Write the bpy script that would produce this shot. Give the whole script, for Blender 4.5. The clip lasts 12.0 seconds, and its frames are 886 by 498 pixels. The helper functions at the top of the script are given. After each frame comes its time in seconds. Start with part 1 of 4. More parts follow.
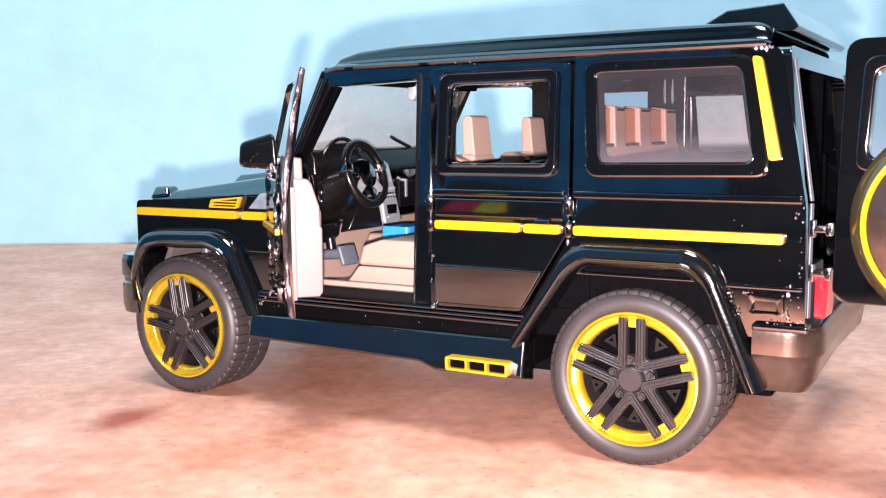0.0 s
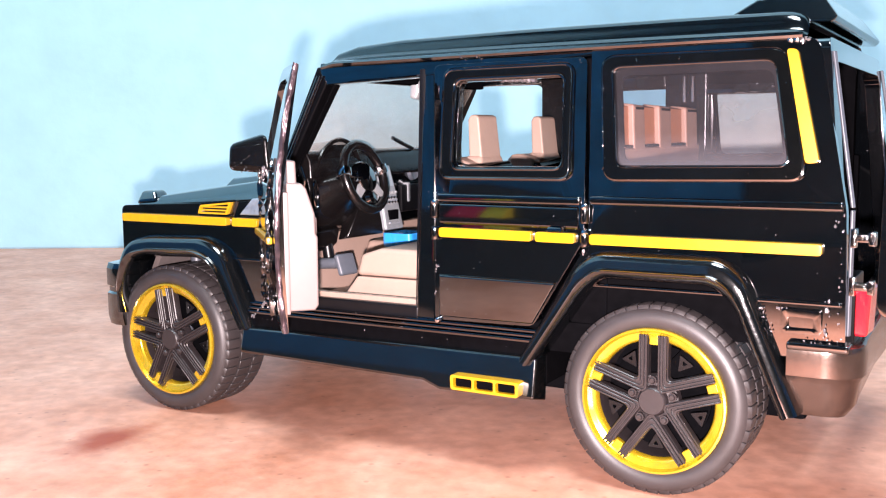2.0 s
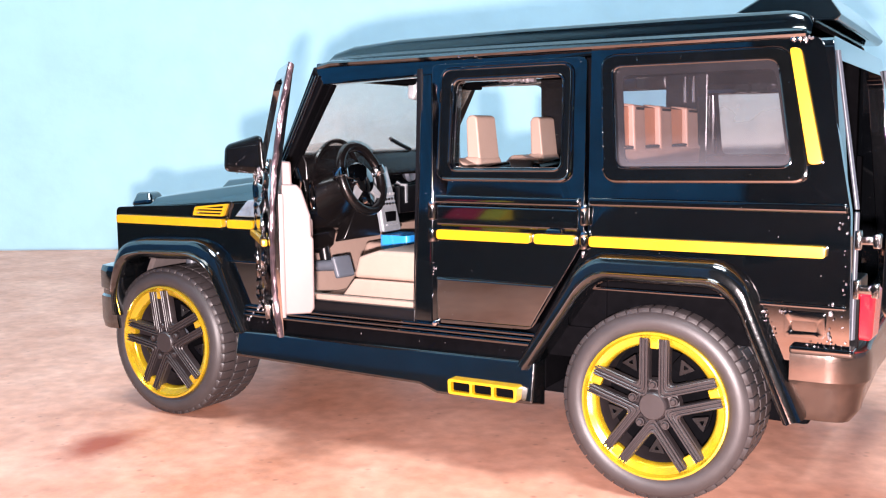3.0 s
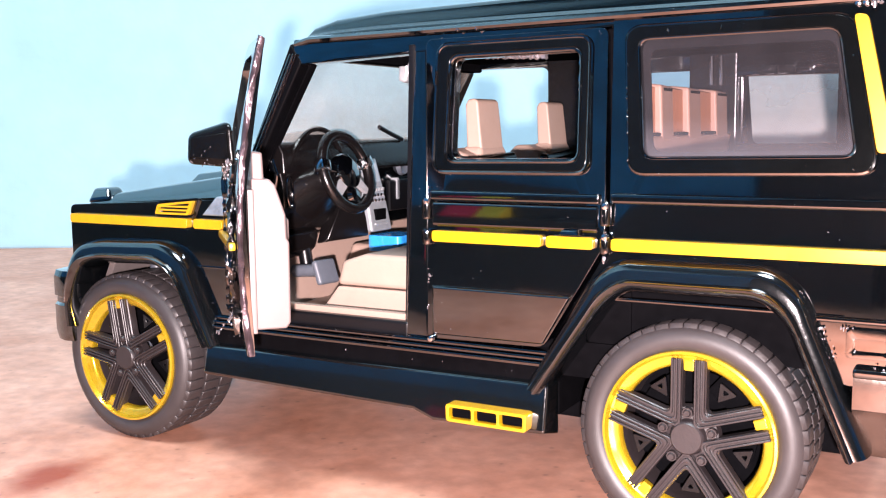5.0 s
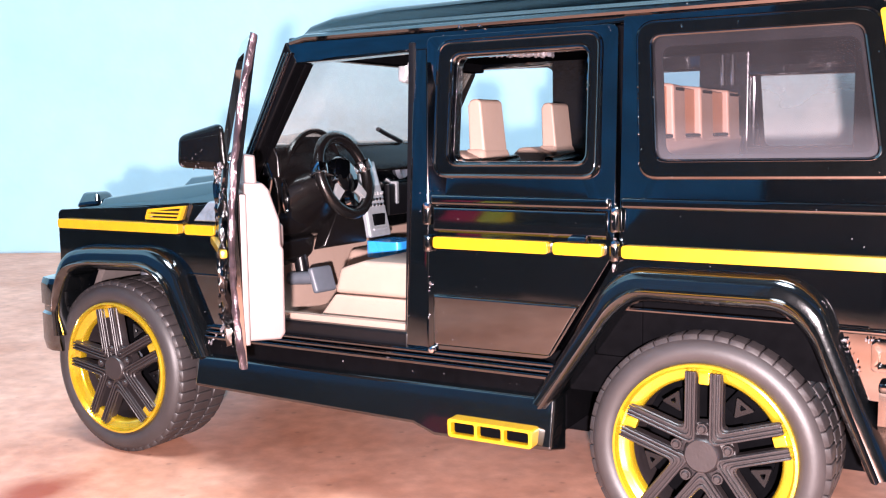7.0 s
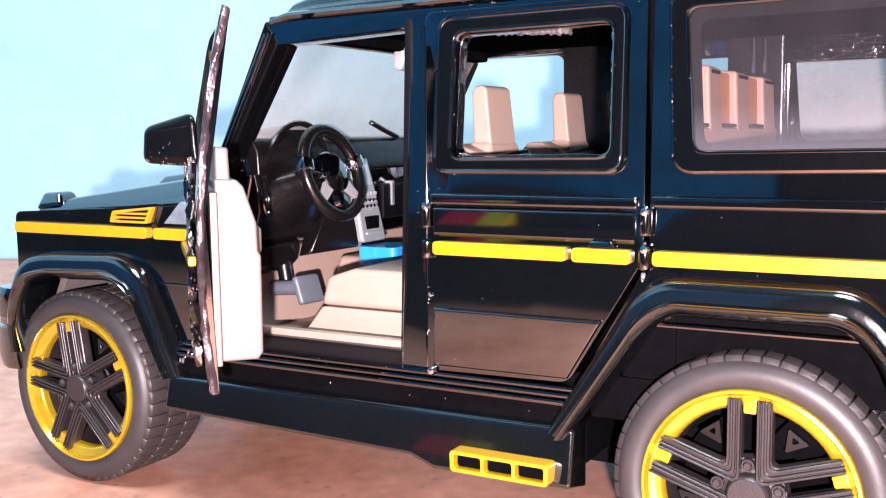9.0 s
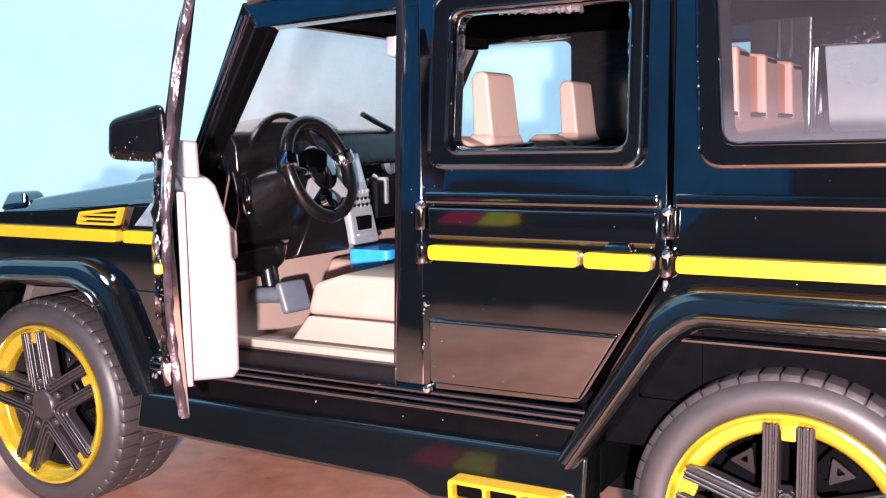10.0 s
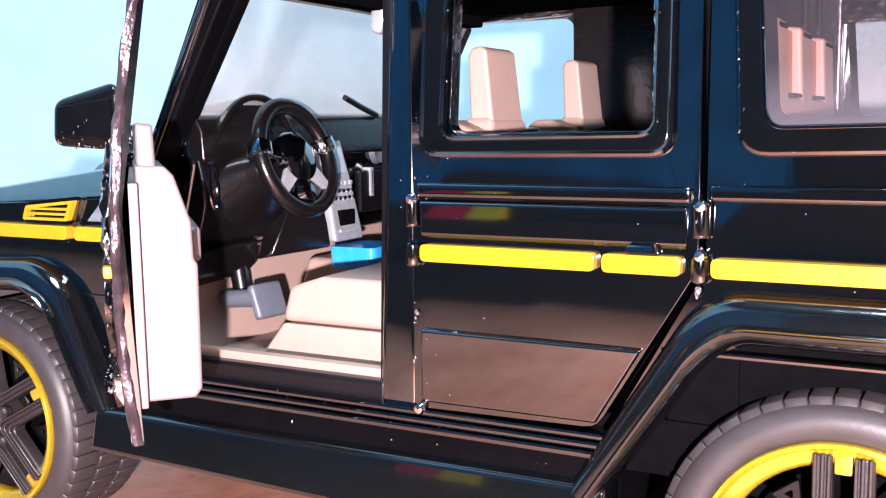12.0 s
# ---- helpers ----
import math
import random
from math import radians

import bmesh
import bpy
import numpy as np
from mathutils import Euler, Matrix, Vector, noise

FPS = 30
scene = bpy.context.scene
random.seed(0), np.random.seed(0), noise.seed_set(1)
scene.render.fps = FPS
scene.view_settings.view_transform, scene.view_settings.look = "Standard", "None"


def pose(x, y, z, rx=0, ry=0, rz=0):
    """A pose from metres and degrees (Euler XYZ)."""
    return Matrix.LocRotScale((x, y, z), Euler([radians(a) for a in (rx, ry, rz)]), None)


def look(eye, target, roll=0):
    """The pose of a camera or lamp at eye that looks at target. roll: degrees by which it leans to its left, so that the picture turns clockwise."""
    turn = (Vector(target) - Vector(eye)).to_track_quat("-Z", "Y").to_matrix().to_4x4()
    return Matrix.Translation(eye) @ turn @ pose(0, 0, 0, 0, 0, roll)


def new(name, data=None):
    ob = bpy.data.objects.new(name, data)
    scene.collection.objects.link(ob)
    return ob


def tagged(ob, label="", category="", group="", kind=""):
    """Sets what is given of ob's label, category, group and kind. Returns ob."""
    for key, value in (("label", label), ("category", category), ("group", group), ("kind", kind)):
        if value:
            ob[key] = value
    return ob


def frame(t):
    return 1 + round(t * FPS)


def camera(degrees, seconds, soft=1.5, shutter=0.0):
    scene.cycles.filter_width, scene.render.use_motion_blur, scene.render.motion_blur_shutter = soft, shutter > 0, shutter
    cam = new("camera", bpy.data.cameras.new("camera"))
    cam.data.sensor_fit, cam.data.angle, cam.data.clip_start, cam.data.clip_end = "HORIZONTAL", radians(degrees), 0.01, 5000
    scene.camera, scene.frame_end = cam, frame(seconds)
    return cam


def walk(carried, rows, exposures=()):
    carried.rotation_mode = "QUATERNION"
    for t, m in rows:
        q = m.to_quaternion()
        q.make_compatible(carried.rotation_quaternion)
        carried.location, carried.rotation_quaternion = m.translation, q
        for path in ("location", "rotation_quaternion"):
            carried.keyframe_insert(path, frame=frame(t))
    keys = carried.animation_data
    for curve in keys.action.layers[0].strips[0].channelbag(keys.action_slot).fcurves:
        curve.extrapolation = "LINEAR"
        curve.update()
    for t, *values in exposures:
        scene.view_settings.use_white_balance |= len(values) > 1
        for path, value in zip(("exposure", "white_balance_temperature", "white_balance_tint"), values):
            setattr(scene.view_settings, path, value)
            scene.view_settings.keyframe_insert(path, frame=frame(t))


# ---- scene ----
# A toy off-road car on a rough pink cement floor in front of a pale blue painted wall.
cam = camera(48.0, 12.0, soft=1.2)
PATH = [
    (0, (0.12227, -0.22248, 0.06732), (0.02405, -0.04985, 0.04387), -0.43),
    (0.5, (0.12016, -0.21931, 0.06739), (0.02168, -0.04683, 0.04393), -0.46),
    (1, (0.11771, -0.21435, 0.06715), (0.01883, -0.04209, 0.04366), -0.47),
    (1.5, (0.11459, -0.20946, 0.06702), (0.01570, -0.03720, 0.04363), -0.46),
    (2, (0.11434, -0.20890, 0.06720), (0.01542, -0.03664, 0.04398), -0.49),
    (2.5, (0.11405, -0.20837, 0.06731), (0.01523, -0.03605, 0.04407), -0.53),
    (3, (0.11333, -0.20629, 0.06700), (0.01443, -0.03397, 0.04410), -0.49),
    (4.8, (0.11082, -0.19920, 0.06683), (0.01109, -0.02734, 0.04401), -0.55),
    (4.9, (0.11082, -0.19920, 0.06683), (0.01109, -0.02734, 0.04401), -0.55),
    (5, (0.09958, -0.18339, 0.06570), (0.00190, -0.01055, 0.04153), -0.61),
    (5.5, (0.09792, -0.18096, 0.06548), (0.00034, -0.00807, 0.04125), -0.64),
    (6, (0.09674, -0.17897, 0.06551), (-0.00078, -0.00607, 0.04112), -0.66),
    (6.5, (0.09595, -0.17769, 0.06543), (-0.00148, -0.00465, 0.04161), -0.67),
    (7, (0.09562, -0.17696, 0.06538), (-0.00205, -0.00402, 0.04190), -0.66),
    (9, (0.08509, -0.15942, 0.06312), (-0.01217, 0.01390, 0.04070), -0.68),
    (9.5, (0.08312, -0.15577, 0.06299), (-0.01394, 0.01767, 0.04059), -0.70),
    (10, (0.07853, -0.14613, 0.06253), (-0.01913, 0.02685, 0.03933), -0.95),
    (10.5, (0.07288, -0.13573, 0.06232), (-0.02426, 0.03729, 0.03725), -0.88),
    (11, (0.06899, -0.13198, 0.06127), (-0.02560, 0.04256, 0.03705), -0.77),
    (11.5, (0.06936, -0.13250, 0.06134), (-0.02508, 0.04220, 0.03764), -0.79),
    (12, (0.06944, -0.13255, 0.06160), (-0.02514, 0.04190, 0.03663), -0.86),
]

walk(cam, [(t, look(eye, target, roll)) for t, eye, target, roll in PATH], [(0.0, 0.16, 6450, 20), (4.9, 0.27, 6440, 20), (7.2, 0.32, 6360, 22), (9.5, 0.27, 6240, 22), (12.0, 0.36, 6080, 23)])

# ---- light ----
world = bpy.data.worlds.new("room_air")
scene.world = world
world.use_nodes = True
world.node_tree.nodes["Background"].inputs[0].default_value = (0.75, 0.88, 1.0, 1)
world.node_tree.nodes["Background"].inputs[1].default_value = 0.3


def area_lamp(name, eye, target, size, watts, colour):
    data = bpy.data.lights.new(name, "AREA")
    data.shape, data.size, data.energy, data.color = "DISK", size, watts, colour
    ob = new(name, data)
    ob.matrix_world = look(eye, target)
    return ob


area_lamp("phone_torch", (0.116, -0.2175, 0.0575), (0.01, 0.0, 0.045), 0.005, 2.0, (1.0, 0.87, 0.83))
# added overhead fill for the whole room, no lamp of its own is known
area_lamp("added_overhead_light", (0.3, -0.7, 2.33), (0.1, 0.1, 0.0), 0.85, 84, (0.78, 0.965, 1.0))


# ---- materials ----
def material(name, colour, rough=0.5, metal=0.0, coat=0.0, grain=0.0, grain_scale=400.0, bump=0.0, bump_scale=900.0, spec=0.5):
    """A surface with two scales of change in tone, and fine relief."""
    m = bpy.data.materials.new(name)
    m.use_nodes = True
    n, l = m.node_tree.nodes, m.node_tree.links
    b = n["Principled BSDF"]
    b.inputs["Base Color"].default_value = (*colour, 1)
    b.inputs["Roughness"].default_value = rough
    b.inputs["Metallic"].default_value = metal
    b.inputs["Coat Weight"].default_value = coat
    b.inputs["Coat Roughness"].default_value = 0.05
    b.inputs["Coat IOR"].default_value = 2.05
    b.inputs["Specular IOR Level"].default_value = spec
    co = n.new("ShaderNodeTexCoord")
    if grain:
        small, large = n.new("ShaderNodeTexNoise"), n.new("ShaderNodeTexNoise")
        small.inputs["Scale"].default_value, large.inputs["Scale"].default_value = grain_scale, grain_scale / 9
        small.inputs["Detail"].default_value = large.inputs["Detail"].default_value = 5
        add = n.new("ShaderNodeMath")
        add.operation = "ADD"
        ramp = n.new("ShaderNodeMapRange")
        ramp.inputs["From Min"].default_value, ramp.inputs["From Max"].default_value = 0.6, 1.4
        ramp.inputs["To Min"].default_value, ramp.inputs["To Max"].default_value = 1 - grain, 1 + grain
        mul = n.new("ShaderNodeVectorMath")
        mul.operation = "SCALE"
        mul.inputs[0].default_value = colour
        for t in (small, large):
            l.new(co.outputs["Object"], t.inputs["Vector"])
        l.new(small.outputs["Fac"], add.inputs[0])
        l.new(large.outputs["Fac"], add.inputs[1])
        l.new(add.outputs[0], ramp.inputs["Value"])
        l.new(ramp.outputs[0], mul.inputs["Scale"])
        l.new(mul.outputs[0], b.inputs["Base Color"])
        rr = n.new("ShaderNodeMapRange")
        rr.inputs["To Min"].default_value, rr.inputs["To Max"].default_value = rough * 0.75, min(1, rough * 1.25)
        l.new(large.outputs["Fac"], rr.inputs["Value"])
        l.new(rr.outputs[0], b.inputs["Roughness"])
    if bump:
        t, k = n.new("ShaderNodeTexNoise"), n.new("ShaderNodeBump")
        t.inputs["Scale"].default_value, t.inputs["Detail"].default_value = bump_scale, 4
        k.inputs["Strength"].default_value, k.inputs["Distance"].default_value = bump, 0.0004
        l.new(co.outputs["Object"], t.inputs["Vector"])
        l.new(t.outputs["Fac"], k.inputs["Height"])
        l.new(k.outputs["Normal"], b.inputs["Normal"])
    return m


def glass(name, tint, haze, haze_colour, settles=(0.060, 0.078, 1.5, 0.45)):
    """Thin dusty plastic pane: see-through, a little haze, a glossy skin."""
    m = bpy.data.materials.new(name)
    m.use_nodes = True
    n, l = m.node_tree.nodes, m.node_tree.links
    n.remove(n["Principled BSDF"])
    clear, dust, gloss = n.new("ShaderNodeBsdfTransparent"), n.new("ShaderNodeBsdfDiffuse"), n.new("ShaderNodeBsdfGlossy")
    clear.inputs[0].default_value, dust.inputs[0].default_value = (*tint, 1), (*haze_colour, 1)
    gloss.inputs["Roughness"].default_value = 0.06
    noise_t, amount = n.new("ShaderNodeTexNoise"), n.new("ShaderNodeMapRange")
    co = n.new("ShaderNodeTexCoord")
    noise_t.inputs["Scale"].default_value, noise_t.inputs["Detail"].default_value = 160, 6
    amount.inputs["To Min"].default_value, amount.inputs["To Max"].default_value = haze * 0.6, haze * 1.4
    # dust has settled towards the foot of the pane
    apart, low, settled = n.new("ShaderNodeSeparateXYZ"), n.new("ShaderNodeMapRange"), n.new("ShaderNodeMath")
    for socket, value in zip(("From Min", "From Max", "To Min", "To Max"), settles):
        low.inputs[socket].default_value = value
    settled.operation = "MULTIPLY"
    l.new(co.outputs["Object"], apart.inputs[0])
    l.new(apart.outputs["Z"], low.inputs["Value"])
    l.new(amount.outputs[0], settled.inputs[0])
    l.new(low.outputs[0], settled.inputs[1])
    l.new(co.outputs["Object"], noise_t.inputs["Vector"])
    l.new(noise_t.outputs["Fac"], amount.inputs["Value"])
    a, c, f = n.new("ShaderNodeMixShader"), n.new("ShaderNodeMixShader"), n.new("ShaderNodeLayerWeight")
    f.inputs["Blend"].default_value = 0.25
    skin = n.new("ShaderNodeMath")
    skin.operation, skin.inputs[1].default_value = "MULTIPLY", 0.25
    l.new(f.outputs["Facing"], skin.inputs[0])
    l.new(settled.outputs[0], a.inputs[0])
    l.new(clear.outputs[0], a.inputs[1])
    l.new(dust.outputs[0], a.inputs[2])
    l.new(skin.outputs[0], c.inputs[0])
    l.new(a.outputs[0], c.inputs[1])
    l.new(gloss.outputs[0], c.inputs[2])
    l.new(c.outputs[0], n["Material Output"].inputs["Surface"])
    return m


PAINT = material("gloss_black_paint", (0.0006, 0.0009, 0.0014), 0.05, coat=1.0, grain=0.3, grain_scale=300, bump=0.12, bump_scale=45)
PANE_EDGE = material("frosted_pane_edge", (0.006, 0.006, 0.007), 0.6, grain=0.2, grain_scale=300, spec=0.03)


def dusty(m):
    """Scattered specks of pale dust on a dark gloss surface, denser to add painted glints."""
    n, l = m.node_tree.nodes, m.node_tree.links
    b = n["Principled BSDF"]
    co, cells, small, some, both_on = n.new("ShaderNodeTexCoord"), n.new("ShaderNodeTexVoronoi"), n.new("ShaderNodeMath"), n.new("ShaderNodeMath"), n.new("ShaderNodeMath")
    part_c, mix, skin = n.new("ShaderNodeSeparateColor"), n.new("ShaderNodeMix"), n.new("ShaderNodeMath")
    cells.inputs["Scale"].default_value = 700
    small.operation, small.inputs[1].default_value = "LESS_THAN", 0.05
    some.operation, some.inputs[1].default_value = "GREATER_THAN", 0.68
    both_on.operation = "MULTIPLY"
    mix.data_type = "RGBA"
    mix.inputs[7].default_value = (0.2, 0.2, 0.21, 1)
    skin.operation, skin.inputs[0].default_value = "SUBTRACT", 1.0
    l.new(co.outputs["Object"], cells.inputs["Vector"])
    l.new(cells.outputs["Distance"], small.inputs[0])
    l.new(cells.outputs["Color"], part_c.inputs[0])
    l.new(part_c.outputs[0], some.inputs[0])
    l.new(small.outputs[0], both_on.inputs[0])
    l.new(some.outputs[0], both_on.inputs[1])
    old = b.inputs["Base Color"].links[0].from_socket
    l.new(both_on.outputs[0], mix.inputs[0])
    l.new(old, mix.inputs[6])
    l.new(mix.outputs[2], b.inputs["Base Color"])
    l.new(both_on.outputs[0], skin.inputs[1])
    l.new(skin.outputs[0], b.inputs["Coat Weight"])


GLOSS = material("gloss_black_plastic", (0.0008, 0.001, 0.0015), 0.08, coat=0.8, grain=0.3, grain_scale=500, bump=0.06, bump_scale=700)
BUMPER = material("satin_bumper_metal", (0.105, 0.076, 0.064), 0.22, metal=0.85, coat=0.2, grain=0.3, grain_scale=500, bump=0.06, bump_scale=900)
MATT = material("matt_black_plastic", (0.003, 0.003, 0.004), 0.34, grain=0.3, grain_scale=500, bump=0.02, bump_scale=2500, spec=0.35)
DASH = material("satin_brown_black_plastic", (0.0038, 0.0032, 0.0034), 0.24, grain=0.3, grain_scale=400, bump=0.12, bump_scale=900)
PEWTER = material("dull_silver_plastic", (0.27, 0.29, 0.31), 0.36, metal=0.3, grain=0.25, grain_scale=500, bump=0.15, bump_scale=1500)
SPOKE = material("satin_black_metal", (0.019, 0.015, 0.016), 0.4, grain=0.2, grain_scale=600, bump=0.08, bump_scale=2500)
dusty(GLOSS)
RUBBER = material("tyre_rubber", (0.029, 0.025, 0.026), 0.46, grain=0.25, grain_scale=400, bump=0.05, bump_scale=2500)
YELLOW = material("yellow_paint", (0.43, 0.235, 0.004), 0.3, coat=0.4, grain=0.12, grain_scale=700)
GOLD = material("yellow_plated_rim", (0.74, 0.48, 0.02), 0.2, metal=0.7, coat=0.5, grain=0.15, grain_scale=700)
BEIGE = material("beige_plastic", (0.30, 0.212, 0.172), 0.5, grain=0.06, grain_scale=400, bump=0.08, bump_scale=1800)
CREAM = material("cream_plastic", (0.15, 0.117, 0.112), 0.42, grain=0.05, grain_scale=400)
ORANGE = material("orange_seat_plastic", (0.52, 0.2, 0.085), 0.5, grain=0.08, grain_scale=400)
TAN = material("tan_seat_plastic", (0.36, 0.215, 0.15), 0.5, grain=0.08, grain_scale=400)
SILVER = material("silver_paint", (0.5, 0.52, 0.54), 0.32, metal=0.6, grain=0.15, grain_scale=900)
EDGE = material("bare_pinkish_metal", (0.07, 0.05, 0.058), 0.3, metal=0.6, grain=0.6, grain_scale=600, bump=0.7, bump_scale=900)
MIRROR = material("pitted_black_mirror_cap", (0.002, 0.002, 0.0022), 0.22, grain=0.4, grain_scale=400, bump=0.5, bump_scale=260, spec=0.22)
# pale pitted metal whose colour carries the fender's mottled reflection
PALE_SHEEN = material("pale_reflection_metal", (0.22, 0.25, 0.28), 0.22, metal=0.5, grain=0.4, grain_scale=600, bump=1.0, bump_scale=420)
CHROME = material("chrome", (0.8, 0.8, 0.82), 0.12, metal=1.0, grain=0.1, grain_scale=900)
RED = material("red_lamp_plastic", (0.62, 0.01, 0.02), 0.15, coat=0.8, grain=0.15, grain_scale=900)
BLUE = material("blue_plastic", (0.02, 0.28, 0.72), 0.25, coat=0.4, grain=0.1, grain_scale=700)
GREY = material("grey_plastic", (0.07, 0.078, 0.095), 0.4, grain=0.15, grain_scale=700)
DARKGOLD = material("dark_gold_cover", (0.045, 0.036, 0.012), 0.25, metal=0.5, coat=0.6, grain=0.2, grain_scale=500)
LINING = material("black_lining", (0.0025, 0.0025, 0.003), 0.5, grain=0.3, grain_scale=500, bump=0.03, bump_scale=1500, spec=0.0)
SEAL = material("black_rubber_seal", (0.002, 0.002, 0.0025), 0.3, grain=0.3, grain_scale=500, spec=0.04)
# bright metal for the modelled glints
GLINT = material("bright_glint_metal", (0.26, 0.24, 0.255), 0.2, metal=0.7, grain=0.3, grain_scale=900)
SPARKLE = material("rough_cast_gloss_black", (0.0008, 0.001, 0.0015), 0.1, coat=0.8, grain=0.3, grain_scale=500, bump=0.45, bump_scale=1000)
RIM_BLACK = material("black_window_rim", (0.0015, 0.0018, 0.002), 0.13, grain=0.3, grain_scale=500, bump=0.05, bump_scale=700, spec=0.22)
UNDER = material("dusty_underbody_plastic", (0.095, 0.08, 0.077), 0.5, grain=0.35, grain_scale=300, bump=0.1, bump_scale=1200)
dusty(PAINT)
ROOF = material("roof_paint", (0.0008, 0.0014, 0.002), 0.12, coat=0.6, grain=0.3, grain_scale=300, bump=0.1, bump_scale=60)
ROOF.node_tree.nodes["Principled BSDF"].inputs["Coat IOR"].default_value = 1.5
SMOKE = glass("smoked_pane", (0.86, 0.85, 0.87), 0.036, (0.36, 0.34, 0.38), (0.0605, 0.067, 2.3, 0.5))
FROST = glass("frosted_pane", (0.85, 0.84, 0.82), 0.48, (0.42, 0.44, 0.41))
FLARE = material("satin_flare_plastic", (0.002, 0.0025, 0.003), 0.13, coat=0.6, grain=0.3, grain_scale=500, bump=0.08, bump_scale=900)
SCREEN = glass("windscreen_pane", (0.92, 0.90, 0.88), 0.2, (0.58, 0.60, 0.58))

CM = 0.01


# ---- mesh tools (all in centimetres) ----
def part(name, bm, mat, parent=None, label="", smooth=40):
    """Links a bmesh, given in centimetres, as one mesh object under a thing or a part."""
    bmesh.ops.scale(bm, vec=(CM, CM, CM), verts=bm.verts)
    me = bpy.data.meshes.new(name)
    bm.to_mesh(me)
    bm.free()
    me.materials.append(mat)
    if smooth:
        me.shade_smooth()
        me.set_sharp_from_angle(angle=radians(smooth))
    ob = new(name, me)
    if name == "glint_drops":  # scattered drops too small to count
        tagged(ob, kind="stuff")
    if smooth:
        flat = ob.modifiers.new("flat_faces", "WEIGHTED_NORMAL")
        flat.weight, flat.keep_sharp = 100, True
    if parent:
        ob.parent = parent
    if label:
        ob["label"] = label
    return ob


def rounded(pts, r, n=5):
    """A closed outline with its corners rounded; r is one radius or one for each corner."""
    out, k = [], len(pts)
    radii = r if isinstance(r, (list, tuple)) else [r] * k
    for i in range(k):
        p, a, b = Vector(pts[i]), Vector(pts[i - 1]), Vector(pts[(i + 1) % k])
        rad = min(radii[i], (a - p).length * 0.48, (b - p).length * 0.48)
        if rad < 1e-4:
            out.append(tuple(p))
            continue
        s, e = p + (a - p).normalized() * rad, p + (b - p).normalized() * rad
        for j in range(n + 1):
            u = j / n
            out.append(tuple(s * (1 - u) ** 2 + p * 2 * u * (1 - u) + e * u * u))
    return out


def edge_bevel(bm, width, segments=2, least=50):
    es = [e for e in bm.edges if len(e.link_faces) == 2 and e.calc_face_angle(0) > radians(least)]
    if es and width:
        bmesh.ops.bevel(bm, geom=es, offset=width, segments=segments, profile=0.6, affect="EDGES", clamp_overlap=True)
    return bm


def plate(outline, holes, y0, y1, bevel=0.04, segments=2):
    """A panel in the x-z plane from y0 to y1, with holes."""
    bm = bmesh.new()
    edges = []
    for loop in (outline, *holes):
        vs = [bm.verts.new((x, y0, z)) for x, z in loop]
        edges += [bm.edges.new((vs[i], vs[(i + 1) % len(vs)])) for i in range(len(vs))]
    bmesh.ops.triangle_fill(bm, use_beauty=True, edges=edges, normal=(0, -1, 0))
    grown = bmesh.ops.extrude_face_region(bm, geom=bm.faces[:])
    bmesh.ops.translate(bm, vec=(0, y1 - y0, 0), verts=[v for v in grown["geom"] if isinstance(v, bmesh.types.BMVert)])
    bmesh.ops.recalc_face_normals(bm, faces=bm.faces)
    return edge_bevel(bm, bevel, segments)


def box(x0, x1, y0, y1, z0, z1, bevel=0.05, segments=2):
    bm = bmesh.new()
    bmesh.ops.create_cube(bm, size=1)
    for v in bm.verts:
        v.co = ((x0 + x1) / 2 + v.co.x * (x1 - x0), (y0 + y1) / 2 + v.co.y * (y1 - y0), (z0 + z1) / 2 + v.co.z * (z1 - z0))
    return edge_bevel(bm, min(bevel, 0.45 * min(x1 - x0, y1 - y0, z1 - z0)), segments)


def hexa(near, far, bevel=0.05, segments=2):
    """A block between two four-cornered ends of 3D points."""
    bm = bmesh.new()
    a, b = [bm.verts.new(p) for p in near], [bm.verts.new(p) for p in far]
    bm.faces.new(a)
    bm.faces.new(b[::-1])
    for i in range(len(a)):
        bm.faces.new((a[i], b[i], b[(i + 1) % len(a)], a[(i + 1) % len(a)]))
    bmesh.ops.recalc_face_normals(bm, faces=bm.faces)
    return edge_bevel(bm, bevel, segments, 25)


def slab(outline, z0, z1, bevel=0.04, segments=2):
    """A panel in the x-y plane from z0 to z1."""
    bm = plate(outline, [], 0, z1 - z0, bevel, segments)
    for v in bm.verts:
        v.co = (v.co.x, v.co.z, z0 + v.co.y)
    bmesh.ops.recalc_face_normals(bm, faces=bm.faces)
    return bm


def lathe(profile, n=48, closed=True):
    """Turns (radius, y) pairs about the y axis."""
    bm = bmesh.new()
    rings = []
    for r, y in profile:
        rings.append([bm.verts.new((r * math.cos(2 * math.pi * i / n), y, r * math.sin(2 * math.pi * i / n))) for i in range(n)])
    k = len(rings)
    for j in range(k if closed else k - 1):
        a, b = rings[j], rings[(j + 1) % k]
        for i in range(n):
            bm.faces.new((a[i], a[(i + 1) % n], b[(i + 1) % n], b[i]))
    bmesh.ops.recalc_face_normals(bm, faces=bm.faces)
    return bm


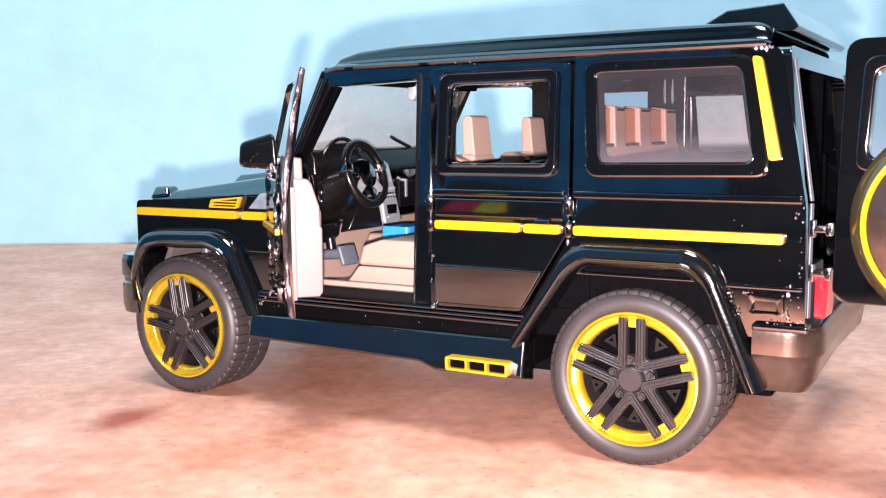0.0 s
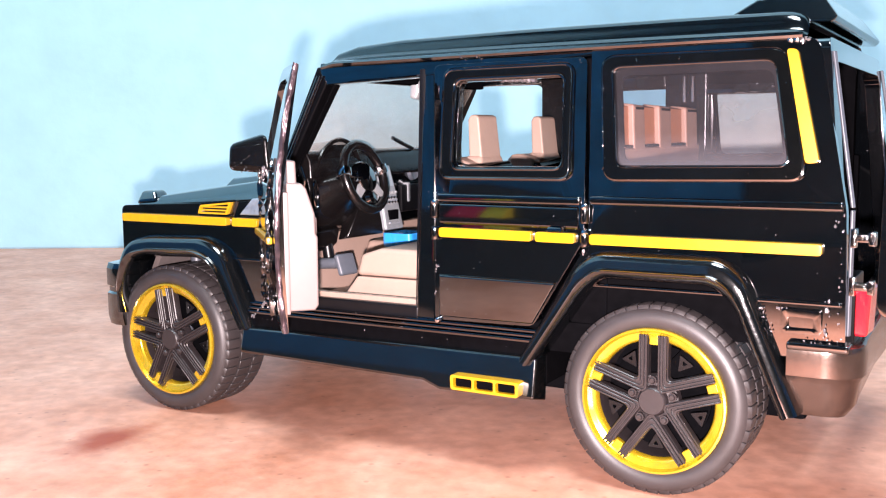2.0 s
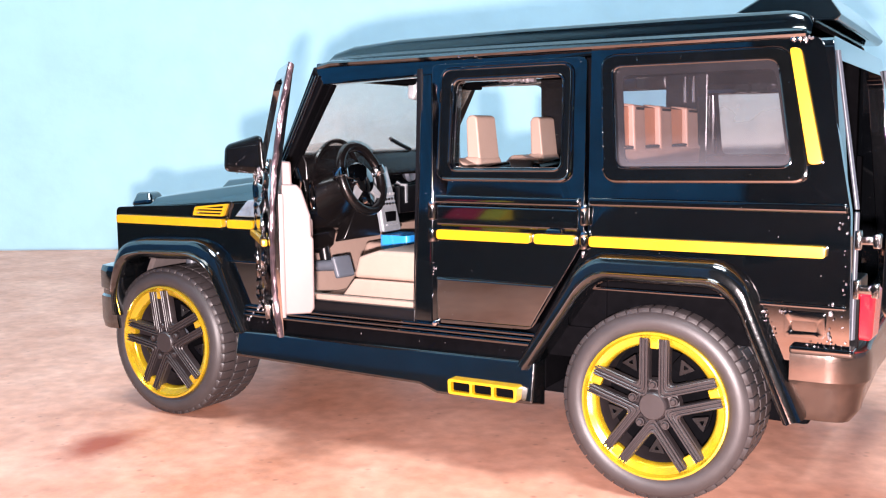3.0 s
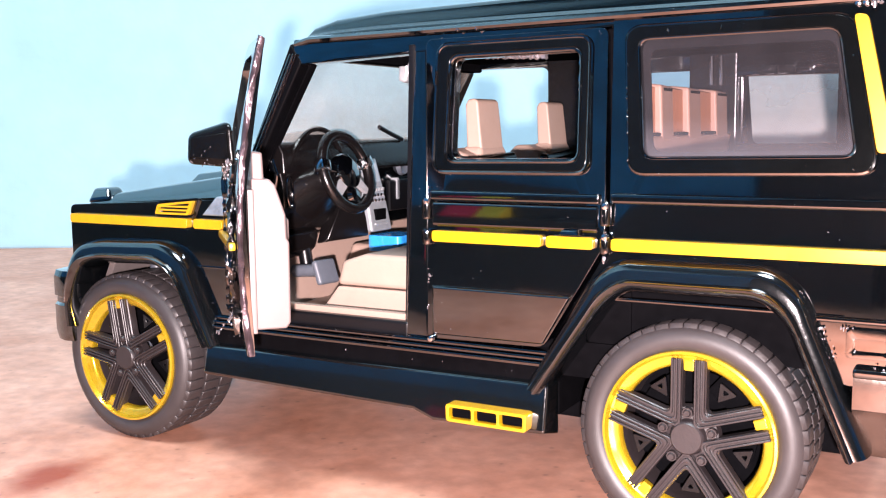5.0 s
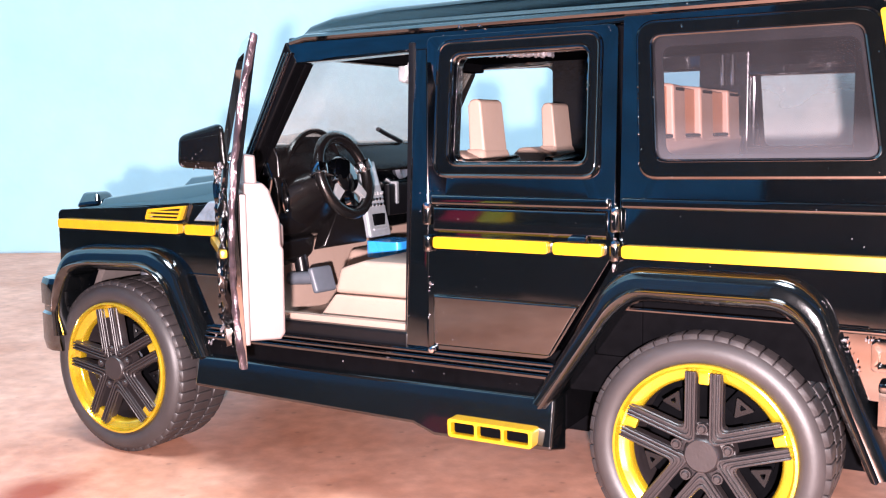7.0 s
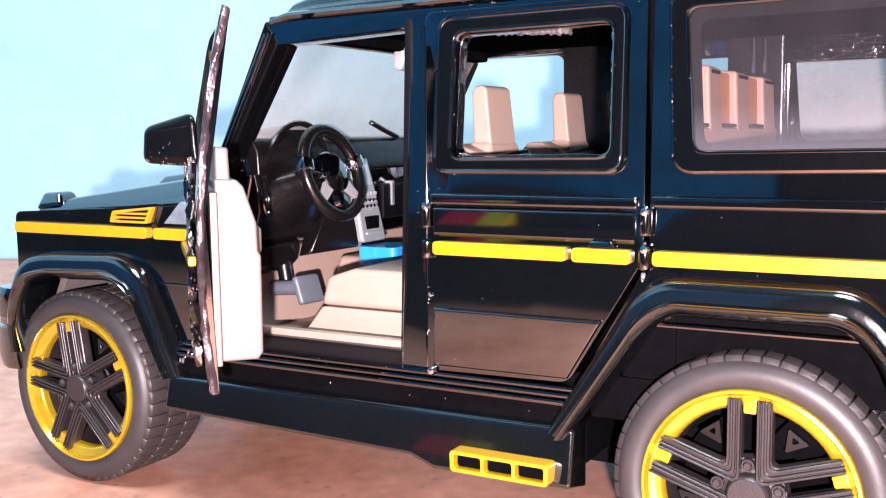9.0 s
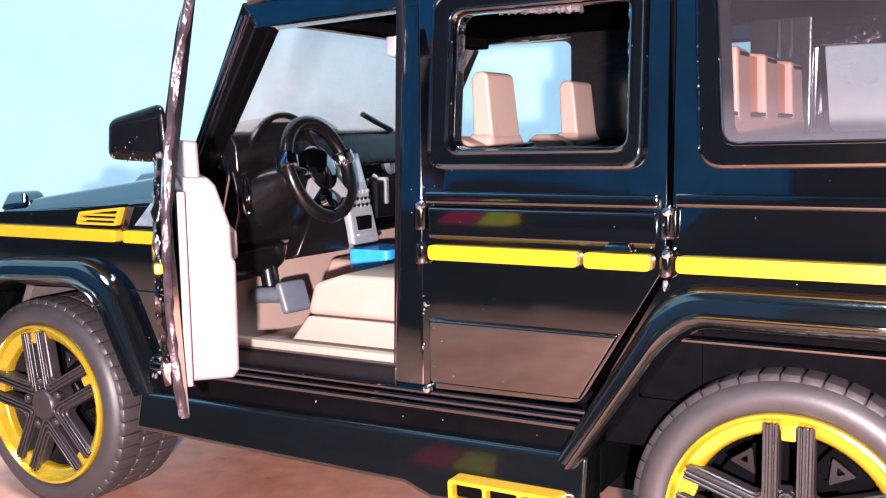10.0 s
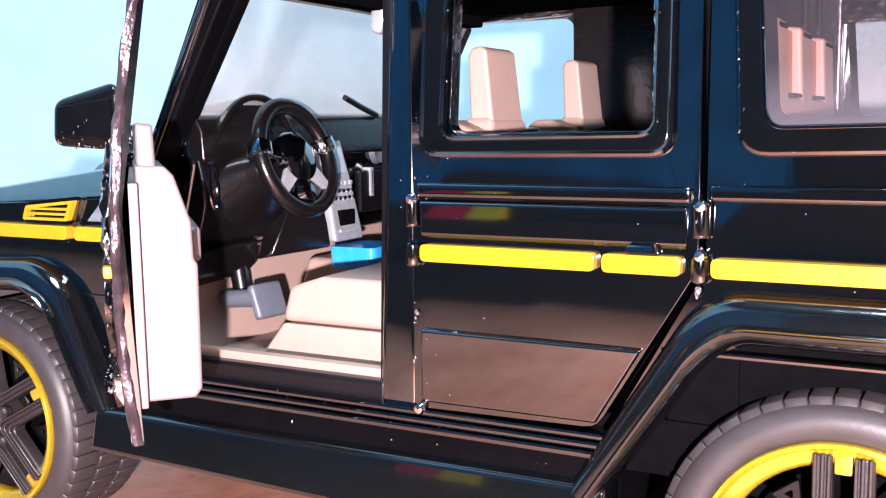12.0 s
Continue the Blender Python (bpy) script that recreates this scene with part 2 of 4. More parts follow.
def tube(points, radius, n=8, closed=False):
    """A round bar along 3D points."""
    bm = bmesh.new()
    pts = [Vector(p) for p in points]
    rings, side = [], None
    for i, p in enumerate(pts):
        a = pts[i - 1] if (i or closed) else p
        b = pts[(i + 1) % len(pts)] if (i + 1 < len(pts) or closed) else p
        d = (b - a).normalized()
        side = (d.orthogonal() if side is None else side - d * side.dot(d)).normalized()
        other = d.cross(side)
        rings.append([bm.verts.new(p + radius * (side * math.cos(2 * math.pi * j / n) + other * math.sin(2 * math.pi * j / n))) for j in range(n)])
    for i in range(len(rings) if closed else len(rings) - 1):
        a, b = rings[i], rings[(i + 1) % len(rings)]
        for j in range(n):
            bm.faces.new((a[j], a[(j + 1) % n], b[(j + 1) % n], b[j]))
    if not closed:
        bm.faces.new(rings[0][::-1])
        bm.faces.new(rings[-1])
    bmesh.ops.recalc_face_normals(bm, faces=bm.faces)
    return bm


def join(*meshes):
    out = bmesh.new()
    for bm in meshes:
        me = bpy.data.meshes.new("tmp")
        bm.to_mesh(me)
        bm.free()
        out.from_mesh(me)
        bpy.data.meshes.remove(me)
    return out


def moved(bm, m):
    bmesh.ops.transform(bm, matrix=m, verts=bm.verts)
    return bm


def mirrored(bm):
    """The same part on the car's other side."""
    for v in bm.verts:
        v.co.y = -v.co.y
    bmesh.ops.reverse_faces(bm, faces=bm.faces)
    return bm


def lean(bm):
    """The upper body leans inwards above the belt line."""
    for v in bm.verts:
        if v.co.z > 5.6:
            v.co.y *= 1 - 0.022 * (v.co.z - 5.6)
    return bm



def loft(paths, r=0.22, n=4, closed=False):
    """A skin through outlines of equal length; each is a list of x, z corners with its own y."""
    bm = bmesh.new()
    rows = []
    for pts, y in paths:
        k = [0.0] + [r] * (len(pts) - 2) + [0.0]
        rows.append([bm.verts.new((x, y, z)) for x, z in rounded(pts, k, n)])
    for a, b in zip(rows, rows[1:] + (rows[:1] if closed else [])):
        for i in range(len(a) - 1):
            bm.faces.new((a[i], a[i + 1], b[i + 1], b[i]))
    if closed:
        bm.faces.new([w[0] for w in rows])
        bm.faces.new([w[-1] for w in rows][::-1])
    bmesh.ops.recalc_face_normals(bm, faces=bm.faces)
    return bm


def around(path, profile):
    """A bar with a (outwards, z) profile led along x, y corners."""
    bm = bmesh.new()
    pts = [Vector(p) for p in path]
    rows = []
    for i, p in enumerate(pts):
        a, b = pts[max(i - 1, 0)], pts[min(i + 1, len(pts) - 1)]
        d = (b - a).normalized()
        out = Vector((d.y, -d.x))
        rows.append([bm.verts.new((p.x + out.x * o, p.y + out.y * o, z)) for o, z in profile])
    for a, b in zip(rows, rows[1:]):
        for i in range(len(a)):
            j = (i + 1) % len(a)
            bm.faces.new((a[i], a[j], b[j], b[i]))
    bm.faces.new(rows[0])
    bm.faces.new(rows[-1][::-1])
    bmesh.ops.recalc_face_normals(bm, faces=bm.faces)
    return bm


# ---- room ----
def cement_floor():
    m = bpy.data.materials.new("pink_cement")
    m.use_nodes = True
    n, l = m.node_tree.nodes, m.node_tree.links
    b, co = n["Principled BSDF"], n.new("ShaderNodeTexCoord")
    base, cloud, speck = n.new("ShaderNodeValToRGB"), n.new("ShaderNodeTexNoise"), n.new("ShaderNodeTexNoise")
    cloud.inputs["Scale"].default_value, cloud.inputs["Detail"].default_value, cloud.inputs["Roughness"].default_value = 20, 10, 0.68
    speck.inputs["Scale"].default_value, speck.inputs["Detail"].default_value = 260, 4
    base.color_ramp.elements[0].position, base.color_ramp.elements[0].color = 0.33, (0.36, 0.142, 0.081, 1)
    base.color_ramp.elements[1].position, base.color_ramp.elements[1].color = 0.68, (0.58, 0.305, 0.218, 1)
    grit = n.new("ShaderNodeMapRange")
    grit.inputs["From Min"].default_value, grit.inputs["From Max"].default_value = 0.3, 0.7
    grit.inputs["To Min"].default_value, grit.inputs["To Max"].default_value = 0.82, 1.12
    mul = n.new("ShaderNodeVectorMath")
    mul.operation = "SCALE"
    # small dark pits and grains of grit
    pits, near, few, pick, pit = n.new("ShaderNodeTexVoronoi"), n.new("ShaderNodeMapRange"), n.new("ShaderNodeMath"), n.new("ShaderNodeSeparateColor"), n.new("ShaderNodeMath")
    pits.inputs["Scale"].default_value = 400
    near.inputs["From Min"].default_value, near.inputs["From Max"].default_value = 0.12, 0.3
    near.inputs["To Min"].default_value, near.inputs["To Max"].default_value = 0.3, 0.0
    few.operation, few.inputs[1].default_value = "GREATER_THAN", 0.86
    pit.operation = "MULTIPLY"
    less, both_in = n.new("ShaderNodeMath"), n.new("ShaderNodeMath")
    less.operation, less.inputs[0].default_value, both_in.operation = "SUBTRACT", 1.0, "MULTIPLY"
    l.new(co.outputs["Object"], pits.inputs["Vector"])
    l.new(pits.outputs["Distance"], near.inputs["Value"])
    l.new(pits.outputs["Color"], pick.inputs[0])
    l.new(pick.outputs[0], few.inputs[0])
    l.new(near.outputs[0], pit.inputs[0])
    l.new(few.outputs[0], pit.inputs[1])
    l.new(pit.outputs[0], less.inputs[1])
    l.new(grit.outputs[0], both_in.inputs[0])
    l.new(less.outputs[0], both_in.inputs[1])
    # dark brown stain with its own ragged outline
    off, squash, dist, warp, stain, mix = n.new("ShaderNodeVectorMath"), n.new("ShaderNodeVectorMath"), n.new("ShaderNodeVectorMath"), n.new("ShaderNodeTexNoise"), n.new("ShaderNodeMapRange"), n.new("ShaderNodeMix")
    warp.inputs["Scale"].default_value, warp.inputs["Detail"].default_value = 60, 5
    off.operation, off.inputs[1].default_value = "SUBTRACT", (-0.0545, -0.062, 0.001)
    squash.operation, squash.inputs[1].default_value = "MULTIPLY", (1.0, 0.68, 1.0)
    dist.operation = "LENGTH"
    wsum = n.new("ShaderNodeMath")
    wsum.operation = "MULTIPLY_ADD"
    wsum.inputs[1].default_value, wsum.inputs[2].default_value = 0.022, -0.011
    total = n.new("ShaderNodeMath")
    stain.inputs["From Min"].default_value, stain.inputs["From Max"].default_value = 0.0005, 0.0085
    stain.inputs["To Min"].default_value, stain.inputs["To Max"].default_value = 1.0, 0.0
    mix.data_type = "RGBA"
    mix.inputs[7].default_value = (0.24, 0.042, 0.014, 1)
    for t in (cloud, speck, warp):
        l.new(co.outputs["Object"], t.inputs["Vector"])
    l.new(co.outputs["Object"], off.inputs[0])
    l.new(off.outputs[0], squash.inputs[0])
    l.new(squash.outputs[0], dist.inputs[0])
    l.new(cloud.outputs["Fac"], base.inputs[0])
    l.new(speck.outputs["Fac"], grit.inputs["Value"])
    l.new(base.outputs[0], mul.inputs[0])
    l.new(both_in.outputs[0], mul.inputs["Scale"])
    l.new(warp.outputs["Fac"], wsum.inputs[0])
    l.new(dist.outputs["Value"], total.inputs[0])
    l.new(wsum.outputs[0], total.inputs[1])
    l.new(total.outputs[0], stain.inputs["Value"])
    l.new(stain.outputs[0], mix.inputs[0])
    l.new(mul.outputs[0], mix.inputs[6])
    l.new(mix.outputs[2], b.inputs["Base Color"])
    b.inputs["Roughness"].default_value = 0.55
    bump = n.new("ShaderNodeBump")
    bump.inputs["Strength"].default_value, bump.inputs["Distance"].default_value = 0.14, 0.0006
    l.new(speck.outputs["Fac"], bump.inputs["Height"])
    l.new(bump.outputs["Normal"], b.inputs["Normal"])
    return m


def wall_paint(name, colour, blotch):
    m = material(name, colour, 0.7, grain=blotch, grain_scale=60, bump=0.3, bump_scale=220)
    return m


FLOOR, WALL = cement_floor(), wall_paint("pale_blue_wall_paint", (0.455, 0.735, 0.845), 0.08)
# deep blue of unseen walls and board, chosen for navy reflections in the paint
DIM = wall_paint("deep_blue_reflection_paint", (0.007, 0.185, 0.43), 0.5)
# tones of the unseen boards, set for what the black paint reflects
BLACKBOARD = wall_paint("black_reflection_paint", (0.015, 0.021, 0.026), 0.6)
SKIRT = wall_paint("dark_grey_reflection_paint", (0.034, 0.038, 0.042), 0.2)
CEILING = wall_paint("teal_ceiling_paint", (0.03, 0.10, 0.15), 0.04)

# the wall behind the car runs at a slant to it
SLANT = 30
turn = pose(0, 0, 0, 0, 0, SLANT)
BACK = Vector((-0.372, 0.188, 0))
room = Matrix.Translation(BACK) @ turn


def in_room(name, size, centre, mat, label):
    bm = box(-size[0] * 50, size[0] * 50, -size[1] * 50, size[1] * 50, -size[2] * 50, size[2] * 50, 0.2)
    ob = part(name, bm, mat, None, label, 0)
    ob.matrix_world = room @ Matrix.Translation(centre)
    return tagged(ob, label, name.split("_")[0], kind="structure")


tagged(part("floor", box(-400, 400, -400, 300, -8, 0.1, 0.02), FLOOR, None, "", 0), "worn pink cement floor with a brown stain", "floor", kind="structure")
in_room("wall_north", (4.4, 0.12, 2.5), (0.9, 0.06, 1.25), WALL, "pale blue painted plaster wall with faint blotches")
in_room("wall_south", (4.4, 0.12, 2.5), (0.9, -2.86, 1.25), DIM, "unseen wall, deep blue to colour the car's reflections")
in_room("wall_west", (0.12, 2.8, 2.5), (-1.36, -1.4, 1.25), WALL, "pale blue painted plaster wall")
in_room("wall_east", (0.12, 2.8, 2.5), (3.16, -1.4, 1.25), DIM, "unseen wall, deep blue to colour the car's reflections")
in_room("ceiling", (4.7, 3.1, 0.1), (0.9, -1.4, 2.55), CEILING, "unseen teal ceiling that closes the room")


# unseen boards, ledge and two small packs, added to shape the car's reflections
tagged(part("partition", box(-70, 1.5, -31, -28.5, 0.1, 26, 0.2), DIM, None, "", 0), "unseen dark blue board that colours the car's reflections", "partition", kind="structure")
tagged(part("partition", box(1.6, 60, -31, -28.5, 0.1, 26, 0.2), BLACKBOARD, None, "", 0), "unseen black board that darkens the car's reflections", "partition", kind="structure")
RED_CARD = material("red_card", (0.75, 0.03, 0.08), 0.5, grain=0.1, grain_scale=200)
YELLOW_CARD = material("yellow_card", (0.85, 0.65, 0.05), 0.5, grain=0.1, grain_scale=200)
tagged(part("skirting", box(-70, 60, -28.5, -28.1, 0.1, 4.9, 0.1), SKIRT, None, ""), "unseen dark grey strip reflected in the car's lower doors", "skirting", kind="structure")
tagged(part("ledge", box(-24, 6, -28.1, -26.6, 0.1, 2.6, 0.1), SKIRT, None, ""), "unseen dark grey ledge reflected in the car", "ledge", kind="structure")
for kind, card, x0, x1 in (("red", RED_CARD, -11.6, -9.9), ("yellow", YELLOW_CARD, -9.8, -8.6)):
    wedge = hexa([(x0, -28.05, 2.6), (x0, -26.7, 2.6), (x0, -26.75, 2.75), (x0, -27.9, 3.7), (x0, -28.05, 3.7)], [(x1, -28.05, 2.6), (x1, -26.7, 2.6), (x1, -26.75, 2.75), (x1, -27.9, 3.7), (x1, -28.05, 3.7)], 0.05, 2)
    tagged(part(kind + "_pack", wedge, card, None), "small " + kind + " wedge-shaped pack added out of view for its reflection", "box")
# ---- toy car (x to its rear, the near side at negative y; centimetres) ----
car = tagged(new("toy_car"), "glossy black toy off-road car with yellow trim and open doors", "toy car")
HUBX, HUBZ = 5.95, 1.94
ZB = 0.1

FENDER = [(-7.55, 3.5), (-7.55, 5.02), (-3.0, 5.24), (-2.72, 5.3), (-2.72, 2.95), (-3.75, 2.5), (-4.35, 3.95), (-4.95, 4.18), (-6.75, 4.12), (-7.2, 4.0), (-7.42, 3.4)]
DOOR_R = [(1.37, 2.96), (3.54, 3.0), (4.57, 4.72), (4.54, 8.08), (1.29, 8.06)]
WIN_RD = [(1.76, 6.0), (4.14, 6.02), (4.13, 7.78), (1.79, 7.76)]
RIM_RD = [(1.52, 5.83), (4.29, 5.84), (4.27, 7.97), (1.55, 7.95)]
QUARTER = [(3.66, 2.98), (3.62, 2.55), (3.75, 2.5), (4.98, 4.25), (5.3, 4.4), (7.05, 4.4), (7.42, 4.1), (8.1, 2.9), (9.16, 2.95), (9.1, 5.4), (8.56, 8.24), (4.6, 8.24), (4.63, 4.7)]
WIN_Q = [(5.16, 6.06), (8.2, 6.1), (7.9, 7.9), (5.02, 7.88)]
RIM_Q = [(4.96, 5.85), (8.44, 5.9), (8.04, 8.06), (4.84, 8.05)]


def flare(outer, drop):
    """An arch flare: a bulge off the body, a ledge and a thin lip, led round the arch; drop moves points towards the hub."""
    cx = sum(p[0] for p in outer) / len(outer)
    def inwards(k):
        return [(x + (cx - x) * k * 0.165, z - k * (0.62 if z > 3.2 else 0.1)) for x, z in outer]
    rows = [(0, -3.6), (0.02, -3.74), (0.07, -3.85), (0.16, -3.93), (0.3, -3.97), (0.46, -3.98), (0.49, -4.05), (0.53, -4.09), (0.58, -4.08), (0.7, -3.99), (0.8, -3.86), (0.81, -3.35), (0.0, -3.35)]
    return loft([(inwards(k * drop), y) for k, y in rows], 0.3, 8, True)


def both(make, name, mat, parent, label="", smooth=40):
    part(name, make(), mat, parent, label, smooth)
    part(name, mirrored(make()), mat, parent, label, smooth)


def strip(x0, x1, parent, side=1, z=4.75):
    bm = plate(rounded([(x0, z - 0.095), (x1, z - 0.095), (x1, z + 0.095), (x0, z + 0.095)], 0.06, 3), [], -3.80, -3.64, 0.06, 3)
    return part("trim_strip", bm if side > 0 else mirrored(bm), YELLOW, parent, "yellow trim strip")


def hoop(outline, r, y, radius):
    """A thin round bead led along the edge of a window."""
    return lean(tube([(x, y, z) for x, z in rounded(outline, r, 6)], radius, 8, True))


def ring(outer, inner, y0, y1, bevel, r):
    return plate(rounded(outer, r, 6), [rounded(inner, r * 0.8, 6)], y0, y1, bevel, 3)


def bowed(bm, deep=0.3):
    """The outer skin of a door bulges outwards at half height."""
    for v in bm.verts:
        v.co.y += deep * (((v.co.z - 5.2) / 2.8) ** 2 - 1) + 0.045 * (v.co.z - 5.2)
    return bm


def ragged(points, radius, seed, spread):
    """A rough cast edge: a bar with its surface broken up."""
    rnd = random.Random(seed)
    path = [Vector(points[0]).lerp(Vector(points[-1]), k / 40) if len(points) == 2 else Vector(points[k]) for k in range(41 if len(points) == 2 else len(points))]
    bm = tube(path, radius, 8)
    for v in bm.verts:
        v.co += Vector((rnd.uniform(-1, 1), rnd.uniform(-1, 1), rnd.uniform(-1, 1))) * spread
    return bm


def beads(a, b, count, size, seed, spread=0.05):
    """Drops scattered along a line to stand in for glints on rough edges."""
    rnd, out = random.Random(seed), bmesh.new()
    for k in range(count):
        p = Vector(a).lerp(Vector(b), rnd.random())
        r = size * rnd.uniform(0.3, 1.05)
        shift = Vector([rnd.uniform(-spread, spread) for j in range(3)])
        drop = bmesh.ops.create_icosphere(out, subdivisions=2, radius=r, matrix=Matrix.Translation(p + shift) @ Matrix.Diagonal((rnd.uniform(0.7, 1.3), 0.7, rnd.uniform(0.7, 2.2), 1)))
        for v in drop["verts"]:
            v.co += Vector([rnd.uniform(-0.3, 0.3) * r for j in range(3)])
    return out


# body shell, both sides
both(lambda: lean(plate(rounded(FENDER, [0.1, 0.15, 0.2, 0.05, 0.05, 0.1, 0.2, 0.3, 0.2, 0.2, 0.1], 4), [], -3.65, -3.4, 0.05, 3)), "front_fender", PAINT, car)
both(lambda: lean(plate(rounded(QUARTER, [0.05, 0.05, 0.05, 0.2, 0.2, 0.2, 0.2, 0.1, 0.1, 0.1, 0.25, 0.05, 0.03], 4), [rounded(WIN_Q, 0.2, 6)], -3.65, -3.42, 0.05, 3)), "rear_quarter_panel", PAINT, car)
both(lambda: flare([(-7.5, 2.5), (-7.56, 3.6), (-7.22, 4.2), (-6.6, 4.34), (-4.7, 4.4), (-4.12, 4.1), (-3.3, 2.4)], 1.0), "wheel_arch_flare", FLARE, car, "", 62)
both(lambda: flare([(3.26, 2.36), (4.48, 4.32), (4.84, 4.55), (7.16, 4.55), (7.58, 4.24), (8.52, 1.96)], 1.0), "wheel_arch_flare", FLARE, car, "", 62)
both(lambda: lean(ring(RIM_Q, WIN_Q, -3.76, -3.6, 0.095, 0.25)), "window_rim", RIM_BLACK, car)
both(lambda: hoop(RIM_Q, 0.25, -3.69, 0.045), "rim_bead", GLOSS, car)
both(lambda: hoop(WIN_Q, 0.2, -3.72, 0.035), "rim_bead", GLOSS, car)
both(lambda: lean(plate([(0.84, 2.9), (1.33, 2.9), (1.25, 8.2), (0.98, 8.2)], [], -3.6, -3.3, 0.06, 3)), "door_pillar", PAINT, car)
part("roof_rail", lean(plate([(-1.62, 7.74), (1.2, 7.86), (4.7, 8.1), (4.7, 8.24), (-1.62, 8.22)], [], -3.6, -3.2, 0.05)), PAINT, car)
part("roof_rail", mirrored(lean(plate([(-1.62, 7.92), (4.7, 8.05), (4.7, 8.24), (-1.62, 8.22)], [], -3.6, -3.2, 0.05))), PAINT, car)
part("windscreen_pillar", lean(hexa([(-3.02, -3.62, 5.2), (-2.8, -3.62, 5.2), (-1.4, -3.62, 7.8), (-1.68, -3.62, 8.16)], [(-2.97, -3.2, 5.2), (-2.84, -3.2, 5.2), (-1.44, -3.2, 7.8), (-1.68, -3.2, 8.16)], 0.06, 3)), SEAL, car)
part("windscreen_pillar", mirrored(lean(hexa([(-3.0, -3.62, 5.2), (-2.86, -3.62, 5.2), (-1.42, -3.62, 7.86), (-1.58, -3.62, 8.16)], [(-2.95, -3.2, 5.2), (-2.86, -3.2, 5.2), (-1.42, -3.2, 7.86), (-1.58, -3.2, 8.16)], 0.05, 3))), SEAL, car)
both(lambda: lean(plate(rounded([(8.06, 8.06), (8.24, 8.04), (8.66, 6.18), (8.44, 6.16)], 0.07, 3), [], -3.76, -3.6, 0.06, 3)), "pillar_strip", YELLOW, car, "yellow pillar strip")
part("quarter_window_pane", lean(plate(rounded(WIN_Q, 0.2, 6), [], -3.53, -3.5, 0)), SMOKE, car, "smoky dusty plastic pane")
part("quarter_window_pane", mirrored(lean(plate(rounded(WIN_Q, 0.2, 6), [], -3.53, -3.5, 0))), FROST, car, "frosted plastic pane")
both(lambda: lean(ring([(5.1, 5.98), (8.26, 6.02), (7.96, 7.96), (4.96, 7.94)], [(5.25, 6.16), (8.06, 6.2), (7.8, 7.74), (5.14, 7.72)], -3.48, -3.44, 0.01, 0.2)), "pane_border", PANE_EDGE, car)
for side in (1, -1):
    strip(-7.4, -4.06, car, side)
    strip(-3.9, -3.16, car, side)
    strip(4.71, 8.76, car, side)
both(lambda: box(4.66, 9.06, -3.7, -3.6, 5.38, 5.54, 0.05, 3), "belt_ridge", PAINT, car)
both(lambda: box(4.2, 8.1, -3.67, -3.62, 3.86, 3.91, 0.012), "side_crease", PAINT, car)
both(lambda: box(-4.15, -2.76, -3.67, -3.62, 3.86, 3.91, 0.012), "side_crease", PAINT, car)
for x in (1.38, 4.59):
    for z, h in ((5.2, 0.34), (4.72, 0.26)):
        both(lambda: moved(lathe([(0.001, -h / 2), (0.07, -h / 2), (0.09, -h / 2 + 0.03), (0.09, h / 2 - 0.03), (0.07, h / 2), (0.001, h / 2)], 12, False), Matrix.Translation((x, -3.7, z)) @ Matrix.Rotation(radians(90), 4, "X")), "door_hinge", GLOSS, car)

for dx, r in ((0.05, 0.025), (0.12, 0.025), (0.19, 0.02)):
    part("pillar_bead", lean(tube([(-3.0 + dx, -3.63, 5.25), (-1.7 + dx, -3.63, 7.95)], r)), GLOSS, car)
for p0, p1, count, seed in (((4.95, -3.73, 6.0), (4.87, -3.73, 7.9), 34, 31), ((5.0, -3.73, 5.94), (8.3, -3.73, 5.98), 26, 32), ((5.0, -3.73, 7.98), (8.0, -3.73, 8.0), 34, 33), ((8.3, -3.73, 6.1), (8.0, -3.73, 7.9), 12, 34)):
    both(lambda: lean(beads(p0, p1, count, 0.017, seed, 0.03)), "glint_drops", GLOSS, car)
part("glint_drops", lean(beads((4.1, -3.6, 6.1), (4.08, -3.6, 7.75), 46, 0.02, 35, 0.025)), GLOSS, car)
part("glint_drops", lean(beads((1.72, -3.7, 6.0), (1.76, -3.7, 7.8), 20, 0.022, 36, 0.03)), GLOSS, car)

# roof: rounded edges, a gutter step, a front that slopes to the windscreen
bm = bmesh.new()
SECT = [(-3.44, 8.18), (-3.46, 8.26), (-3.43, 8.31), (-3.36, 8.33), (-3.31, 8.38), (-3.28, 8.46), (-3.24, 8.54), (-3.17, 8.60), (-3.05, 8.625), (-2.6, 8.635)]
SECT = SECT + [(0, 8.64)] + [(-y, z) for y, z in SECT[::-1]]
prev = None
for x, rise, narrow in ((-1.6, 0.02, 0.965), (-1.52, 0.3, 0.968), (-1.3, 0.6, 0.975), (-0.8, 0.86, 0.985), (0.3, 1.04, 0.995), (3.0, 1.16, 1), (6.0, 1.2, 1), (7.9, 1.2, 1), (8.06, 1.17, 1), (8.18, 1.1, 0.998), (8.27, 0.98, 0.995), (8.32, 0.85, 0.992), (8.35, 0.7, 0.99)):
    row = [bm.verts.new((x, y * narrow, 8.18 + (z - 8.18) * rise - (0.05 if x < -1.45 else 0))) for y, z in SECT]
    if prev:
        for i in range(len(row) - 1):
            bm.faces.new((prev[i], prev[i + 1], row[i + 1], row[i]))
    prev = row
bmesh.ops.recalc_face_normals(bm, faces=bm.faces)
bmesh.ops.solidify(bm, geom=bm.faces[:], thickness=0.1)
part("roof", bm, ROOF, car, "", 50)
